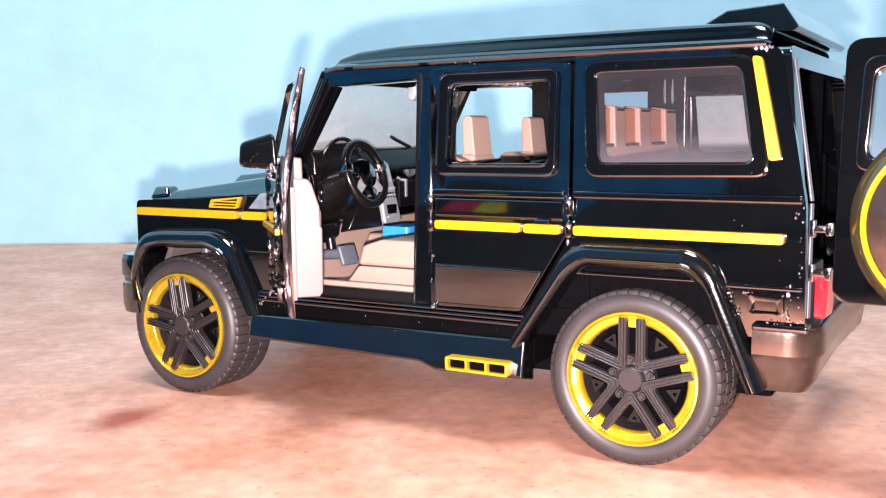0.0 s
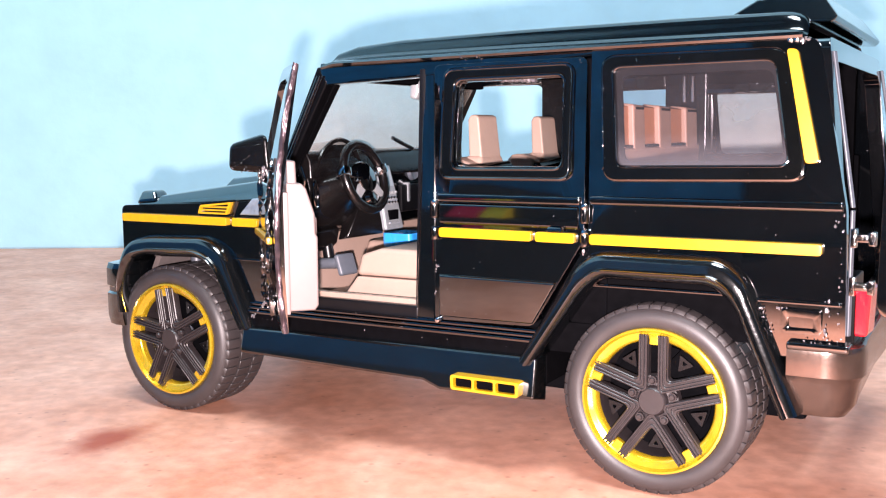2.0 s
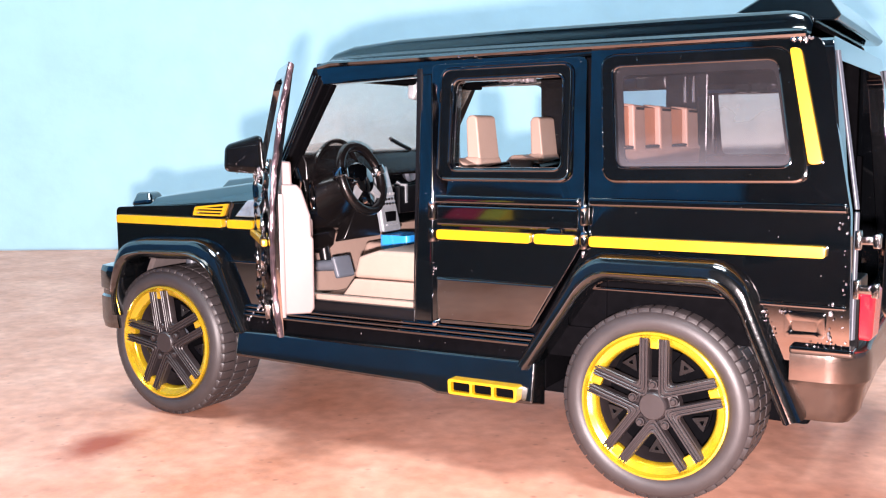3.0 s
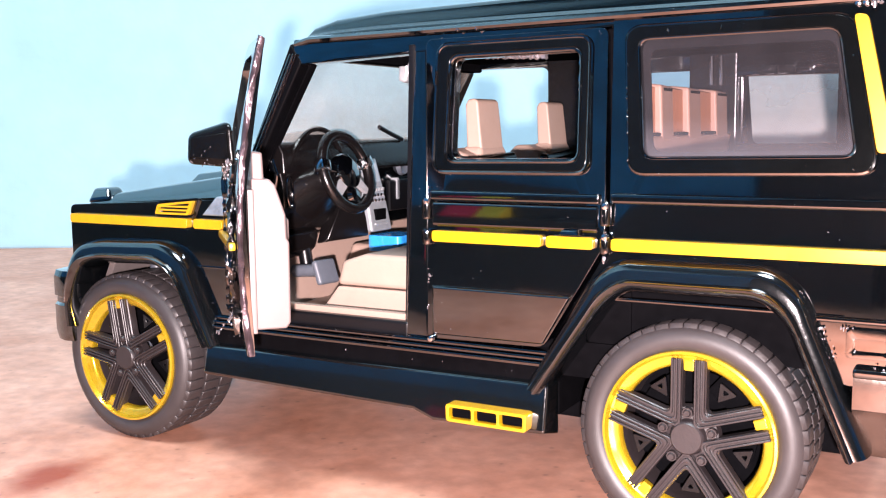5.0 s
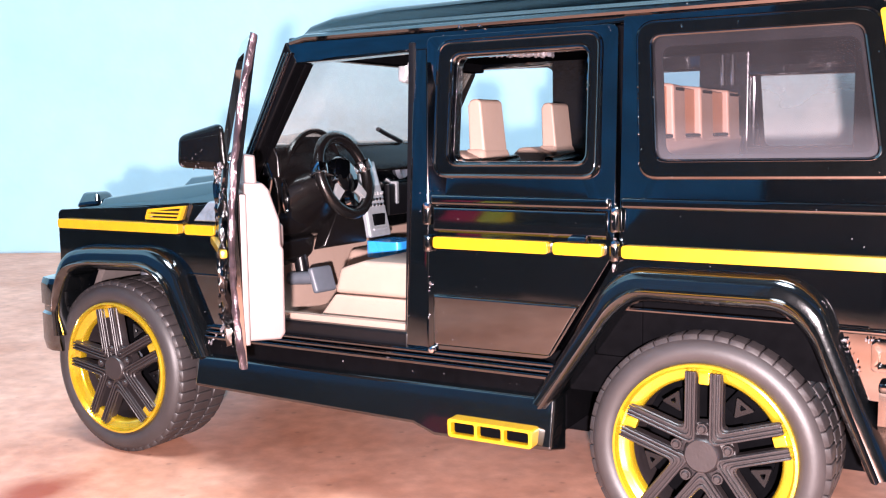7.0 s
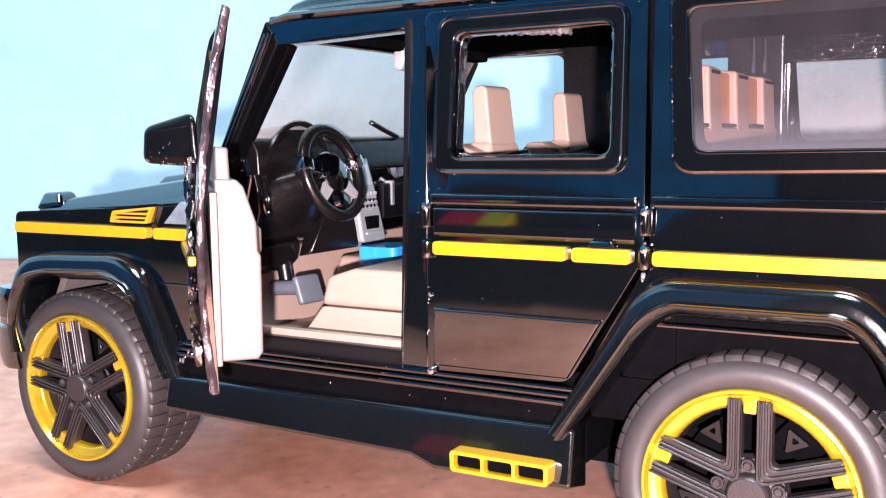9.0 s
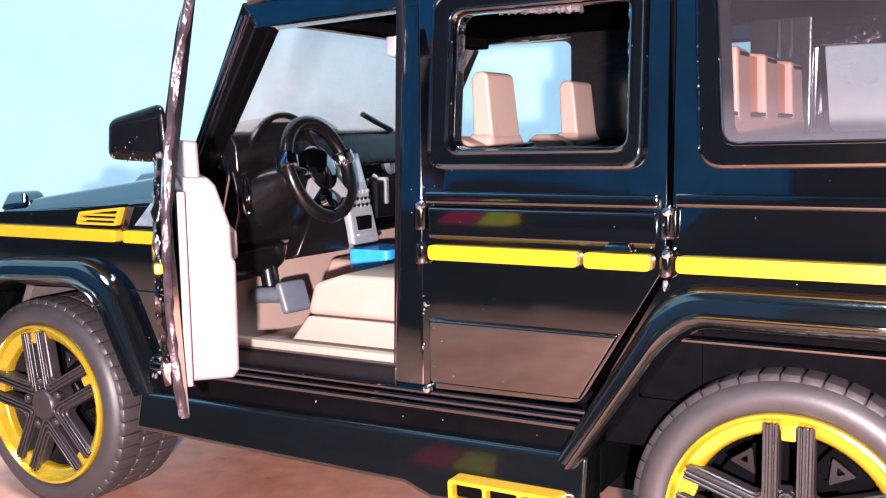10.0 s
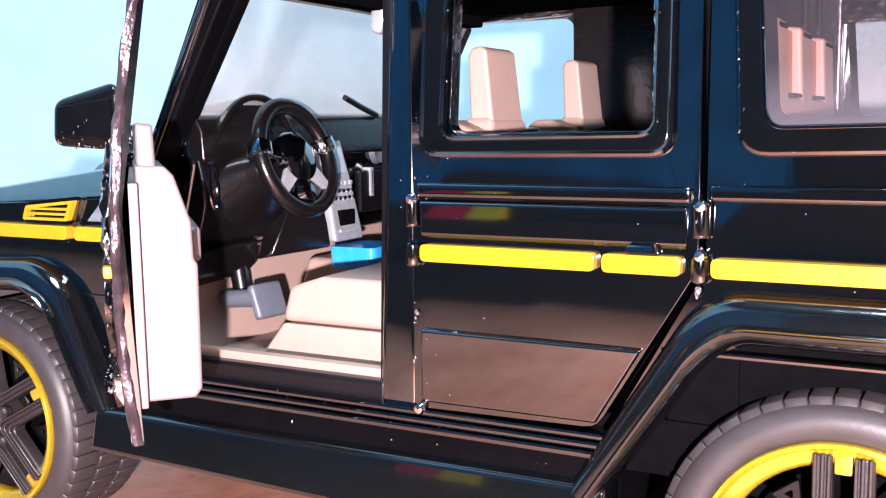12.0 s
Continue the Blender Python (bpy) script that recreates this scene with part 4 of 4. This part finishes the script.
LINE = [(-0.12, 3.24), (0.4, 3.24), (0.47, 3.34), (0.48, 4.7), (0.44, 4.76), (0.43, 5.16), (0.27, 5.66), (0.18, 5.76), (-0.12, 5.78)]
part("door_lining", hexa([(0.34, y, z) for y, z in LINE], [(2.74, y, z) for y, z in LINE], 0.06, 4), CREAM, door, "cream moulded door lining")
part("lining_shelf", hexa([(0.6, -0.1, 5.6), (0.6, 0.1, 5.6), (0.6, 0.08, 6.2), (0.6, -0.1, 6.22)], [(2.7, -0.1, 5.6), (2.7, 0.1, 5.6), (2.7, 0.08, 6.2), (2.7, -0.1, 6.22)], 0.04, 3), CREAM, door)
part("inner_skin", hexa([(0.5, -0.16, 3.2), (0.5, -0.1, 3.2), (0.5, -0.1, 5.7), (0.5, -0.16, 5.7)], [(2.86, -0.2, 3.2), (2.86, -0.1, 3.2), (2.86, -0.1, 5.6), (2.86, -0.2, 5.6)], 0.02), CREAM, door)
part("skin_seam", ragged([(2.3, 0.3 * (((z - 5.2) / 2.8) ** 2 - 1) + 0.045 * (z - 5.2) - 0.12, z) for z in DOOR_Z[2:25]], 0.06, 9, 0.035), SPARKLE, door)
part("glint_drops", beads((2.35, -0.45, 3.2), (2.35, -0.42, 6.0), 34, 0.022, 46, 0.04), GLINT, door)
part("armrest", box(0.7, 2.2, 0.4, 0.56, 4.66, 5.06, 0.07, 3), CREAM, door)
part("trim_strip", box(0.2, 2.5, -0.5, -0.38, 4.56, 4.7, 0.04, 2), YELLOW, door, "yellow trim strip")
mirror = part("wing_mirror", moved(hexa([(-0.14, -1.0, 5.93), (0.16, -1.06, 5.93), (0.16, -1.04, 6.46), (-0.14, -0.96, 6.5)], [(0.06, -0.26, 5.86), (0.56, -0.2, 5.86), (0.52, -0.26, 6.7), (0.06, -0.28, 6.72)], 0.25, 8), Matrix.Translation((0.37, 0.02, 0.03))), MIRROR, door, "glossy black wing mirror")
part("mirror_glass", moved(hexa([(0.17, -1.0, 6.06), (0.52, -0.34, 6.0), (0.5, -0.36, 6.5), (0.17, -0.98, 6.4)], [(0.19, -1.0, 6.06), (0.54, -0.34, 6.0), (0.52, -0.36, 6.5), (0.19, -0.98, 6.4)], 0.01, 1), Matrix.Translation((0.37, 0.02, 0.03))), MIRROR, mirror)
part("glint_drops", beads((0.86, -0.3, 5.95), (0.62, -0.2, 5.86), 26, 0.04, 44, 0.08), GLINT, door)
part("glint_drops", beads((0.5, -0.95, 5.98), (0.9, -0.22, 5.92), 22, 0.02, 45, 0.04), GLINT, door)
# rows of bright drops for the light speckles on the mirror
for k, z in enumerate((6.06, 6.14, 6.24)):
    part("glint_drops", beads((0.56, -0.92, z), (0.74, -0.6, z), 9, 0.013, 60 + k, 0.05), GLINT, mirror)
part("mirror_foot", ragged([(0.42, -0.28, 6.0), (0.4, -0.1, 5.86)], 0.1, 11, 0.05), CHROME, door)
part("mirror_arm", ragged([(0.4, -0.14, 5.9), (0.36, -0.16, 5.2)], 0.1, 12, 0.05), SPARKLE, door)
door.matrix_local = Matrix.Translation((-2.72 * CM, -3.66 * CM, 0)) @ pose(0, 0, 0, 0, 0, -43.8)

# ---- tailgate, open on its near hinge, with the spare wheel ----
gate = part("tailgate", plate(rounded([(0, 3.7), (6.0, 3.7), (5.8, 8.25), (0.1, 8.25)], 0.3, 5), [rounded([(0.5, 6.2), (5.5, 6.2), (5.3, 7.75), (0.6, 7.75)], 0.25, 5)], -0.15, 0.15, 0.08, 3), PAINT, car, "black tailgate standing open")
part("tailgate_rim", ring([(0.3, 6.0), (5.7, 6.0), (5.5, 7.95), (0.4, 7.95)], [(0.5, 6.2), (5.5, 6.2), (5.3, 7.75), (0.6, 7.75)], -0.22, -0.12, 0.04, 0.25), GLOSS, gate)
part("tailgate_pane", plate([(0.45, 6.15), (5.5, 6.15), (5.35, 7.8), (0.55, 7.8)], [], -0.02, 0.02, 0), SMOKE, gate)
part("wiper", tube([(0.85, -0.2, 7.38), (2.4, -0.2, 7.42)], 0.05), MATT, gate)
SP = Matrix.Translation((2.05, 0, 5.2))
part("spare_wheel_cover", moved(lathe([(0.001, -1.2), (1.1, -1.2), (1.45, -1.12), (1.68, -0.85), (1.72, -0.6), (1.72, -0.15), (0.001, -0.15)], 56, False), SP), DARKGOLD, gate, "dark gold spare wheel cover with a yellow ring")
part("cover_ring", moved(lathe([(1.38, -1.18), (1.42, -1.22), (1.47, -1.18), (1.47, -1.1), (1.38, -1.1)], 56), SP), YELLOW, gate)
part("cover_face", moved(lathe([(0.001, -1.42), (0.5, -1.4), (1.0, -1.32), (1.35, -1.2), (1.35, -1.16), (0.001, -1.16)], 48, False), SP), BUMPER, gate, "glossy dark brown cover face")
gate.matrix_local = Matrix.Translation((9.62 * CM, -3.72 * CM, 0)) @ pose(0, 0, 0, 0, 0, -2)

# ---- inside ----
part("cabin_floor", box(-2.75, 4.4, -3.3, 3.3, 2.9, 3.04, 0.03), BEIGE, car, "beige moulded cabin floor")
part("boot_floor", box(4.4, 8.3, -2.0, 2.0, 2.92, 3.06, 0.03), LINING, car)
part("sill_lip", plate(rounded([(-2.65, 3.0), (0.78, 3.0), (0.78, 3.27), (-2.65, 3.27)], [0.02, 0.16, 0.02, 0.02], 4), [], -3.43, -3.28, 0.04, 3), BEIGE, car)
part("toe_board", hexa([(-2.9, -3.2, 3.0), (-2.5, -3.2, 3.0), (-2.95, -3.2, 4.6), (-3.1, -3.2, 4.6)], [(-2.9, 3.2, 3.0), (-2.5, 3.2, 3.0), (-2.95, 3.2, 4.6), (-3.1, 3.2, 4.6)], 0.05), BEIGE, car)
part("tunnel", hexa([(-2.6, -0.75, 3.0), (3.2, -0.75, 3.0), (3.2, -0.55, 4.0), (-2.4, -0.55, 4.1)], [(-2.6, 0.75, 3.0), (3.2, 0.75, 3.0), (3.2, 0.55, 4.0), (-2.4, 0.55, 4.1)], 0.12, 3), BEIGE, car)
part("headlining", box(-1.2, 8.1, -3.2, 3.2, 8.05, 8.16, 0.03), LINING, car)
for x0, x1 in ((0.74, 2.3), (4.0, 5.0), (6.98, 8.3)):
    part("inner_pillar", hexa([(x0, 3.0, 3.0), (x1, 3.0, 3.0), (x1, 2.9, 8.1), (x0, 2.9, 8.1)], [(x0, 3.36, 3.0), (x1, 3.36, 3.0), (x1, 3.2, 8.1), (x0, 3.2, 8.1)], 0.05), DASH if x0 < 6 else LINING, car)
part("inner_header", box(4.2, 8.3, 2.95, 3.2, 7.56, 8.06, 0.05), SPARKLE, car)
part("inner_side", box(1.0, 8.4, 3.1, 3.34, 3.0, 6.15, 0.05), LINING, car)
part("inner_side", box(1.2, 8.4, -3.36, -3.2, 3.0, 5.85, 0.05), LINING, car)
for y in (2.78, 2.98):
    part("grab_rail", tube([(4.5 + (y - 2.78), 2.85, 7.4), (4.48 + (y - 2.78), 2.85, 8.0)], 0.045), CHROME, car)


def front_seat(x, y):
    seat = new("front_seat")
    seat.parent = car
    part("seat_base", hexa([(-1.55, -1.25, 3.0), (1.2, -1.25, 3.0), (1.2, -1.2, 3.58), (-1.1, -1.2, 3.58)], [(-1.55, 0.9, 3.0), (1.2, 0.9, 3.0), (1.2, 0.9, 3.58), (-1.1, 0.9, 3.58)], 0.06, 3), BEIGE, seat)
    part("seat_cushion", hexa([(-1.12, -1.2, 3.6), (1.3, -1.2, 3.6), (1.3, -1.15, 4.22), (-0.5, -1.15, 4.22), (-1.02, -1.15, 4.06)], [(-1.12, 0.85, 3.6), (1.3, 0.85, 3.6), (1.3, 0.8, 4.22), (-0.5, 0.8, 4.22), (-1.02, 0.8, 4.06)], 0.1, 3), BEIGE, seat)
    part("backrest", hexa([(0.5, -1.05, 4.2), (1.1, -1.05, 4.2), (1.66, -0.95, 6.06), (1.3, -0.95, 6.2), (1.02, -0.95, 6.2), (0.86, -0.95, 6.02)], [(0.5, 0.85, 4.2), (1.1, 0.85, 4.2), (1.66, 0.72, 6.06), (1.3, 0.72, 6.2), (1.02, 0.72, 6.2), (0.86, 0.72, 6.02)], 0.13, 4), BEIGE, seat)
    part("back_shell", hexa([(1.0, -1.0, 4.25), (1.2, -1.0, 4.25), (1.8, -0.93, 5.9), (1.74, -0.93, 6.02), (1.58, -0.93, 6.0)], [(1.0, 0.82, 4.25), (1.2, 0.82, 4.25), (1.8, 0.76, 6.0), (1.74, 0.76, 6.1), (1.58, 0.76, 6.1)], 0.06, 3), DASH, seat, "dark shell on the back")
    part("headrest", hexa([(1.36, -0.5, 6.02), (1.68, -0.5, 6.02), (1.57, -0.48, 7.05), (1.48, -0.46, 7.1), (1.36, -0.46, 7.08), (1.31, -0.46, 6.98)], [(1.36, 0.42, 6.02), (1.68, 0.42, 6.02), (1.57, 0.4, 7.05), (1.48, 0.4, 7.1), (1.36, 0.4, 7.08), (1.31, 0.4, 6.98)], 0.07, 4), BEIGE, seat)
    part("headrest_foot", hexa([(1.2, -0.62, 6.0), (1.72, -0.62, 6.0), (1.66, -0.52, 6.24), (1.3, -0.5, 6.24)], [(1.2, 0.56, 6.0), (1.72, 0.56, 6.0), (1.66, 0.45, 6.24), (1.3, 0.45, 6.24)], 0.1, 4), BEIGE, seat)
    seat.location = (x * CM, y * CM, 0)


front_seat(0.0, -1.7)
front_seat(-0.08, 1.65)
bench = new("rear_bench")
bench.parent = car
part("seat_cushion", box(2.9, 4.8, -2.9, 2.9, 3.0, 4.3, 0.15, 3), TAN, bench)
part("backrest", hexa([(4.1, -2.9, 4.0), (4.7, -2.9, 4.0), (5.02, -2.88, 6.4), (4.55, -2.88, 6.4)], [(4.1, 2.7, 4.0), (4.7, 2.7, 4.0), (5.02, 2.4, 6.4), (4.55, 2.4, 6.4)], 0.06, 3), TAN, bench)
for y0, y1 in ((-2.85, -1.55), (-1.38, 0.2), (0.48, 2.2)):
    mid = y0 + 0.5 * (y1 - y0)
    part("headrest", hexa([(4.54, mid, 6.3), (5.02, mid, 6.3), (4.98, mid, 7.24), (4.6, mid, 7.28)], [(4.54, y1, 6.3), (5.02, y1, 6.3), (4.98, y1, 7.22), (4.6, y1, 7.26)], 0.05, 3), TAN, bench)
    part("headrest_pad", hexa([(4.56, y0, 6.35), (4.9, y0, 6.35), (4.88, y0, 7.2), (4.62, y0, 7.24)], [(4.56, mid, 6.35), (4.9, mid, 6.35), (4.88, mid, 7.2), (4.62, mid, 7.24)], 0.03, 2), ORANGE, bench, "orange recessed pad")
    part("headrest_slot", box(4.88, 5.0, mid + 0.12, y1 - 0.08, 7.14, 7.19, 0.01, 1), LINING, bench)
    part("headrest_slot", box(4.86, 5.03, y0 + 0.04, mid - 0.12, 6.4, 6.45, 0.01, 1), LINING, bench)

# dashboard
panel = new("dashboard")
panel.parent, panel.location = car, (-0.17 * CM, 0, 0)
part("dash_body", hexa([(-3.3, -3.15, 4.35), (-2.55, -3.15, 4.35), (-2.3, -3.15, 5.0), (-2.1, -3.15, 5.7), (-2.25, -3.15, 6.1), (-3.3, -3.15, 6.1)], [(-3.3, 3.15, 4.35), (-2.55, 3.15, 4.35), (-2.3, 3.15, 5.0), (-2.1, 3.15, 5.7), (-2.25, 3.15, 6.1), (-3.3, 3.15, 6.1)], 0.12, 3), GLOSS, panel)
TOP = [(-2.75, 5.7), (-1.98, 5.7), (-2.0, 6.1), (-2.1, 6.3), (-2.24, 6.36), (-2.75, 6.3)]
part("dash_top", hexa([(x, -3.1, z) for x, z in TOP], [(x, 3.1, z) for x, z in TOP], 0.05, 3), DASH, panel)
KNEE = [(-2.7, 4.5), (-2.3, 4.52), (-2.12, 4.72), (-2.0, 5.1), (-2.02, 5.5), (-2.1, 5.82), (-2.16, 5.9), (-2.7, 5.9)]
part("knee_panel", hexa([(x, -3.1, z) for x, z in KNEE], [(x, -0.66, z) for x, z in KNEE], 0.05, 3), DASH, panel)
FLAP = [(-2.75, 3.92), (-2.46, 3.94), (-2.28, 4.1), (-2.2, 4.46), (-2.3, 4.5), (-2.75, 4.5)]
part("knee_flap", hexa([(x, -3.05, z) for x, z in FLAP], [(x, -1.75, z + 0.05) for x, z in FLAP], 0.04, 3), DASH, panel)
part("column_shroud", hexa([(-2.06, -1.95 + 0.95 * math.cos(radians(a)), 5.28 + 0.56 * math.sin(radians(a))) for a in range(0, 360, 18)], [(-1.62, -1.95 + 0.32 * math.cos(radians(a)), 5.58 + 0.3 * math.sin(radians(a))) for a in range(0, 360, 18)], 0.03, 2), DASH, panel)
part("console_flank", hexa([(-2.3, -1.72, 4.2), (-2.02, -1.72, 4.26), (-1.9, -1.62, 4.66), (-1.92, -1.3, 5.1), (-2.3, -1.3, 5.1)], [(-2.2, -0.64, 4.22), (-1.68, -0.64, 4.3), (-1.74, -0.64, 4.66), (-1.84, -0.64, 5.1), (-2.2, -0.64, 5.1)], 0.05, 3), DASH, panel)
part("side_vent", tube([(-1.99 - 0.02 * math.sin(radians(a)), -2.93 + 0.09 * math.cos(radians(a)), 5.36 + 0.3 * math.sin(radians(a))) for a in range(0, 360, 18)], 0.028, 8, True), GLOSS, panel)
COWL = [(-2.3 + 0.05 * math.sin(radians(a)), -1.95 - 0.95 * math.cos(radians(a)), 5.5 + 1.08 * math.sin(radians(a))) for a in range(0, 181, 9)]
part("instrument_cowl", hexa([(x + 0.2, y, z) for x, y, z in COWL], [(x - 0.9, y * 0.98, z - 0.12) for x, y, z in COWL], 0.05, 2), DASH, panel)
part("cowl_rim", tube([(x + 0.24, y, z) for x, y, z in COWL], 0.055), DASH, panel)
part("instrument_face", hexa([(x + 0.21, y * 0.96 - 0.07, z - 0.03 - (z - 5.5) * 0.12) for x, y, z in COWL], [(x + 0.23, y * 0.96 - 0.07, z - 0.03 - (z - 5.5) * 0.12) for x, y, z in COWL], 0), DASH, panel)
for y in (1.4, 2.2, 2.9):
    part("air_vent", moved(lathe([(0.001, -0.06), (0.12, -0.06), (0.2, -0.1), (0.24, 0.0), (0.001, 0.0)], 20, False), Matrix.Translation((-2.12, y, 5.72)) @ Matrix.Rotation(radians(90), 4, "Z")), GREY, panel)
for z0, z1, y0, y1 in ((5.72, 5.96, 1.0, 1.32), (4.95, 5.45, 1.05, 1.16), (5.74, 5.94, 1.75, 2.05)):
    part("vent_frame", box(-2.2, -2.02, y0, y1, z0, z1, 0.03, 2), PEWTER, panel)
    part("vent_slot", box(-2.2, -2.01, y0 + 0.05, y1 - 0.05, z0 + 0.05, z1 - 0.05, 0.01, 1), LINING, panel)
console = part("centre_console", hexa([(-2.3, -0.62, 5.98), (-2.02, -0.56, 6.02), (-1.78, -0.56, 5.2), (-1.62, -0.6, 4.36), (-2.2, -0.62, 4.36)], [(-2.3, 0.2, 5.98), (-2.02, 0.14, 6.02), (-1.78, 0.14, 5.2), (-1.62, 0.2, 4.36), (-2.2, 0.2, 4.36)], 0.06, 3), PEWTER, car, "dull silver centre console with rows of buttons")
console.location.x = -0.17 * CM
part("display", hexa([(-1.975, -0.44, 5.9), (-1.945, -0.44, 5.9), (-1.81, -0.44, 5.42), (-1.84, -0.44, 5.42)], [(-1.975, 0.02, 5.9), (-1.945, 0.02, 5.9), (-1.81, 0.02, 5.42), (-1.84, 0.02, 5.42)], 0), SILVER, console)
for j, z in enumerate((5.26, 5.14, 5.03)):
    for k in range(5):
        part("button", box(-1.83 + (5.26 - z) * 0.19, -1.74 + (5.26 - z) * 0.19, -0.5 + 0.125 * k, -0.42 + 0.125 * k, z - 0.035, z + 0.035, 0.02, 2), CHROME if j else SILVER, console)
part("ash_tray", box(-1.76, -1.64, -0.42, -0.02, 4.6, 4.84, 0.02), LINING, console)
part("ash_tray_lip", box(-1.76, -1.615, -0.46, 0.02, 4.5, 4.55, 0.02), SILVER, console)
part("glove_box", box(-2.2, -2.05, 0.8, 2.9, 4.7, 5.4, 0.06), MATT, panel)
part("gear_tray", slab(rounded([(-1.95, -0.62), (-1.1, -0.62), (-1.2, 0.3), (-1.9, 0.3)], 0.15, 4), 3.96, 4.3, 0.08, 3), BLUE, car, "glossy blue plastic tray")
steer = new("steering_wheel")
steer.parent = car
part("wheel_grip", tube([(0.78 * math.cos(2 * math.pi * i / 44), 0.78 * math.sin(2 * math.pi * i / 44), 0) for i in range(44)], 0.115, 12, True), DASH, steer)
part("wheel_boss", moved(lathe([(0.001, -0.16), (0.24, -0.14), (0.36, -0.08), (0.4, 0.02), (0.34, 0.2), (0.001, 0.2)], 28, False), Matrix.Rotation(radians(-90), 4, "X")), GLOSS, steer)
for a in (12, 168):
    part("wheel_spoke", moved(box(0.25, 0.76, -0.1, 0.1, -0.06, 0.05, 0.03, 2), Matrix.Rotation(radians(a), 4, "Z")), GLOSS, steer)
    part("grip_band", moved(box(0.64, 0.92, -0.12, 0.12, -0.13, 0.13, 0.05, 2), Matrix.Rotation(radians(a), 4, "Z")), CHROME, steer)
for a in (222, 318):
    part("wheel_spoke", moved(hexa([(0.22, -0.14, -0.02), (0.22, 0.14, -0.02), (0.22, 0.14, 0.06), (0.22, -0.14, 0.06)], [(0.72, -0.07, -0.02), (0.72, 0.07, -0.02), (0.72, 0.07, 0.05), (0.72, -0.07, 0.05)], 0.02), Matrix.Rotation(radians(a), 4, "Z")), SILVER, steer)
for a in (0, 180):
    for d in (0.3, 0.42):
        part("wheel_button", moved(box(d, d + 0.09, 0.02, 0.1, 0.03, 0.09, 0.02, 2), Matrix.Rotation(radians(a), 4, "Z")), CHROME, steer)
part("lower_boss", moved(lathe([(0.001, -0.1), (0.14, -0.08), (0.2, 0.0), (0.001, 0.1)], 20, False), Matrix.Translation((0, -0.52, 0)) @ Matrix.Rotation(radians(-90), 4, "X")), GLOSS, steer)
part("steering_column", tube([(0, 0, -0.1), (0, 0, -1.1)], 0.3, 14), MATT, steer)
steer.matrix_local = look((-1.5 * CM, -1.95 * CM, 5.72 * CM), (-3.48 * CM, -1.95 * CM, 5.1 * CM)) @ Matrix.Scale(0.97, 4)
part("column_lever", tube([(-1.75, -1.8, 5.6), (-1.7, -2.7, 5.75)], 0.05), GLOSS, car)
part("brake_pedal", hexa([(-1.78, -2.5, 3.5), (-1.7, -1.95, 3.5), (-1.85, -1.95, 3.98), (-1.93, -2.5, 3.98)], [(-1.9, -2.5, 3.46), (-1.82, -1.95, 3.46), (-1.97, -1.95, 3.94), (-2.05, -2.5, 3.94)], 0.07, 3), GREY, car, "grey square pedal")
part("pedal_arm", tube([(-1.95, -2.25, 3.75), (-2.6, -2.3, 3.7)], 0.13, 10), GREY, car)
part("pedal_arm", tube([(-2.5, -2.0, 3.7), (-2.66, -2.0, 4.6)], 0.13, 10), MATT, car)

# windscreen, wipers and mirror
part("windscreen", hexa([(-2.95, -3.15, 5.35), (-1.32, -3.1, 8.0), (-1.28, -3.1, 8.0), (-2.91, -3.15, 5.35)], [(-2.95, 3.15, 5.35), (-1.32, 3.1, 8.0), (-1.28, 3.1, 8.0), (-2.91, 3.15, 5.35)], 0), SCREEN, car, "smoky windscreen", 0)
part("windscreen_header", box(-1.6, -1.05, -3.15, 3.15, 7.86, 8.08, 0.05), LINING, car)
part("windscreen_frame", lean(hexa([(-2.98, -3.35, 5.3), (-2.8, -3.35, 5.3), (-1.3, -3.3, 7.95), (-1.5, -3.3, 8.0)], [(-2.95, -3.1, 5.3), (-2.82, -3.1, 5.3), (-1.32, -3.05, 7.95), (-1.48, -3.05, 8.0)], 0.03)), LINING, car)
for y in (0.2, 2.2):
    part("windscreen_wiper", tube([(-2.24, y + 1.15, 6.32), (-2.16, y + 0.5, 6.47), (-2.1, y, 6.6)], 0.05), MATT, car)
part("rear_view_mirror", hexa([(-1.3, -0.3, 7.56), (-1.12, -0.3, 7.5), (-1.02, -0.3, 7.7), (-1.06, -0.3, 8.04), (-1.26, -0.3, 8.04)], [(-1.3, 0.6, 7.56), (-1.12, 0.6, 7.5), (-1.02, 0.6, 7.7), (-1.06, 0.6, 8.04), (-1.26, 0.6, 8.04)], 0.08, 3), SILVER, car)
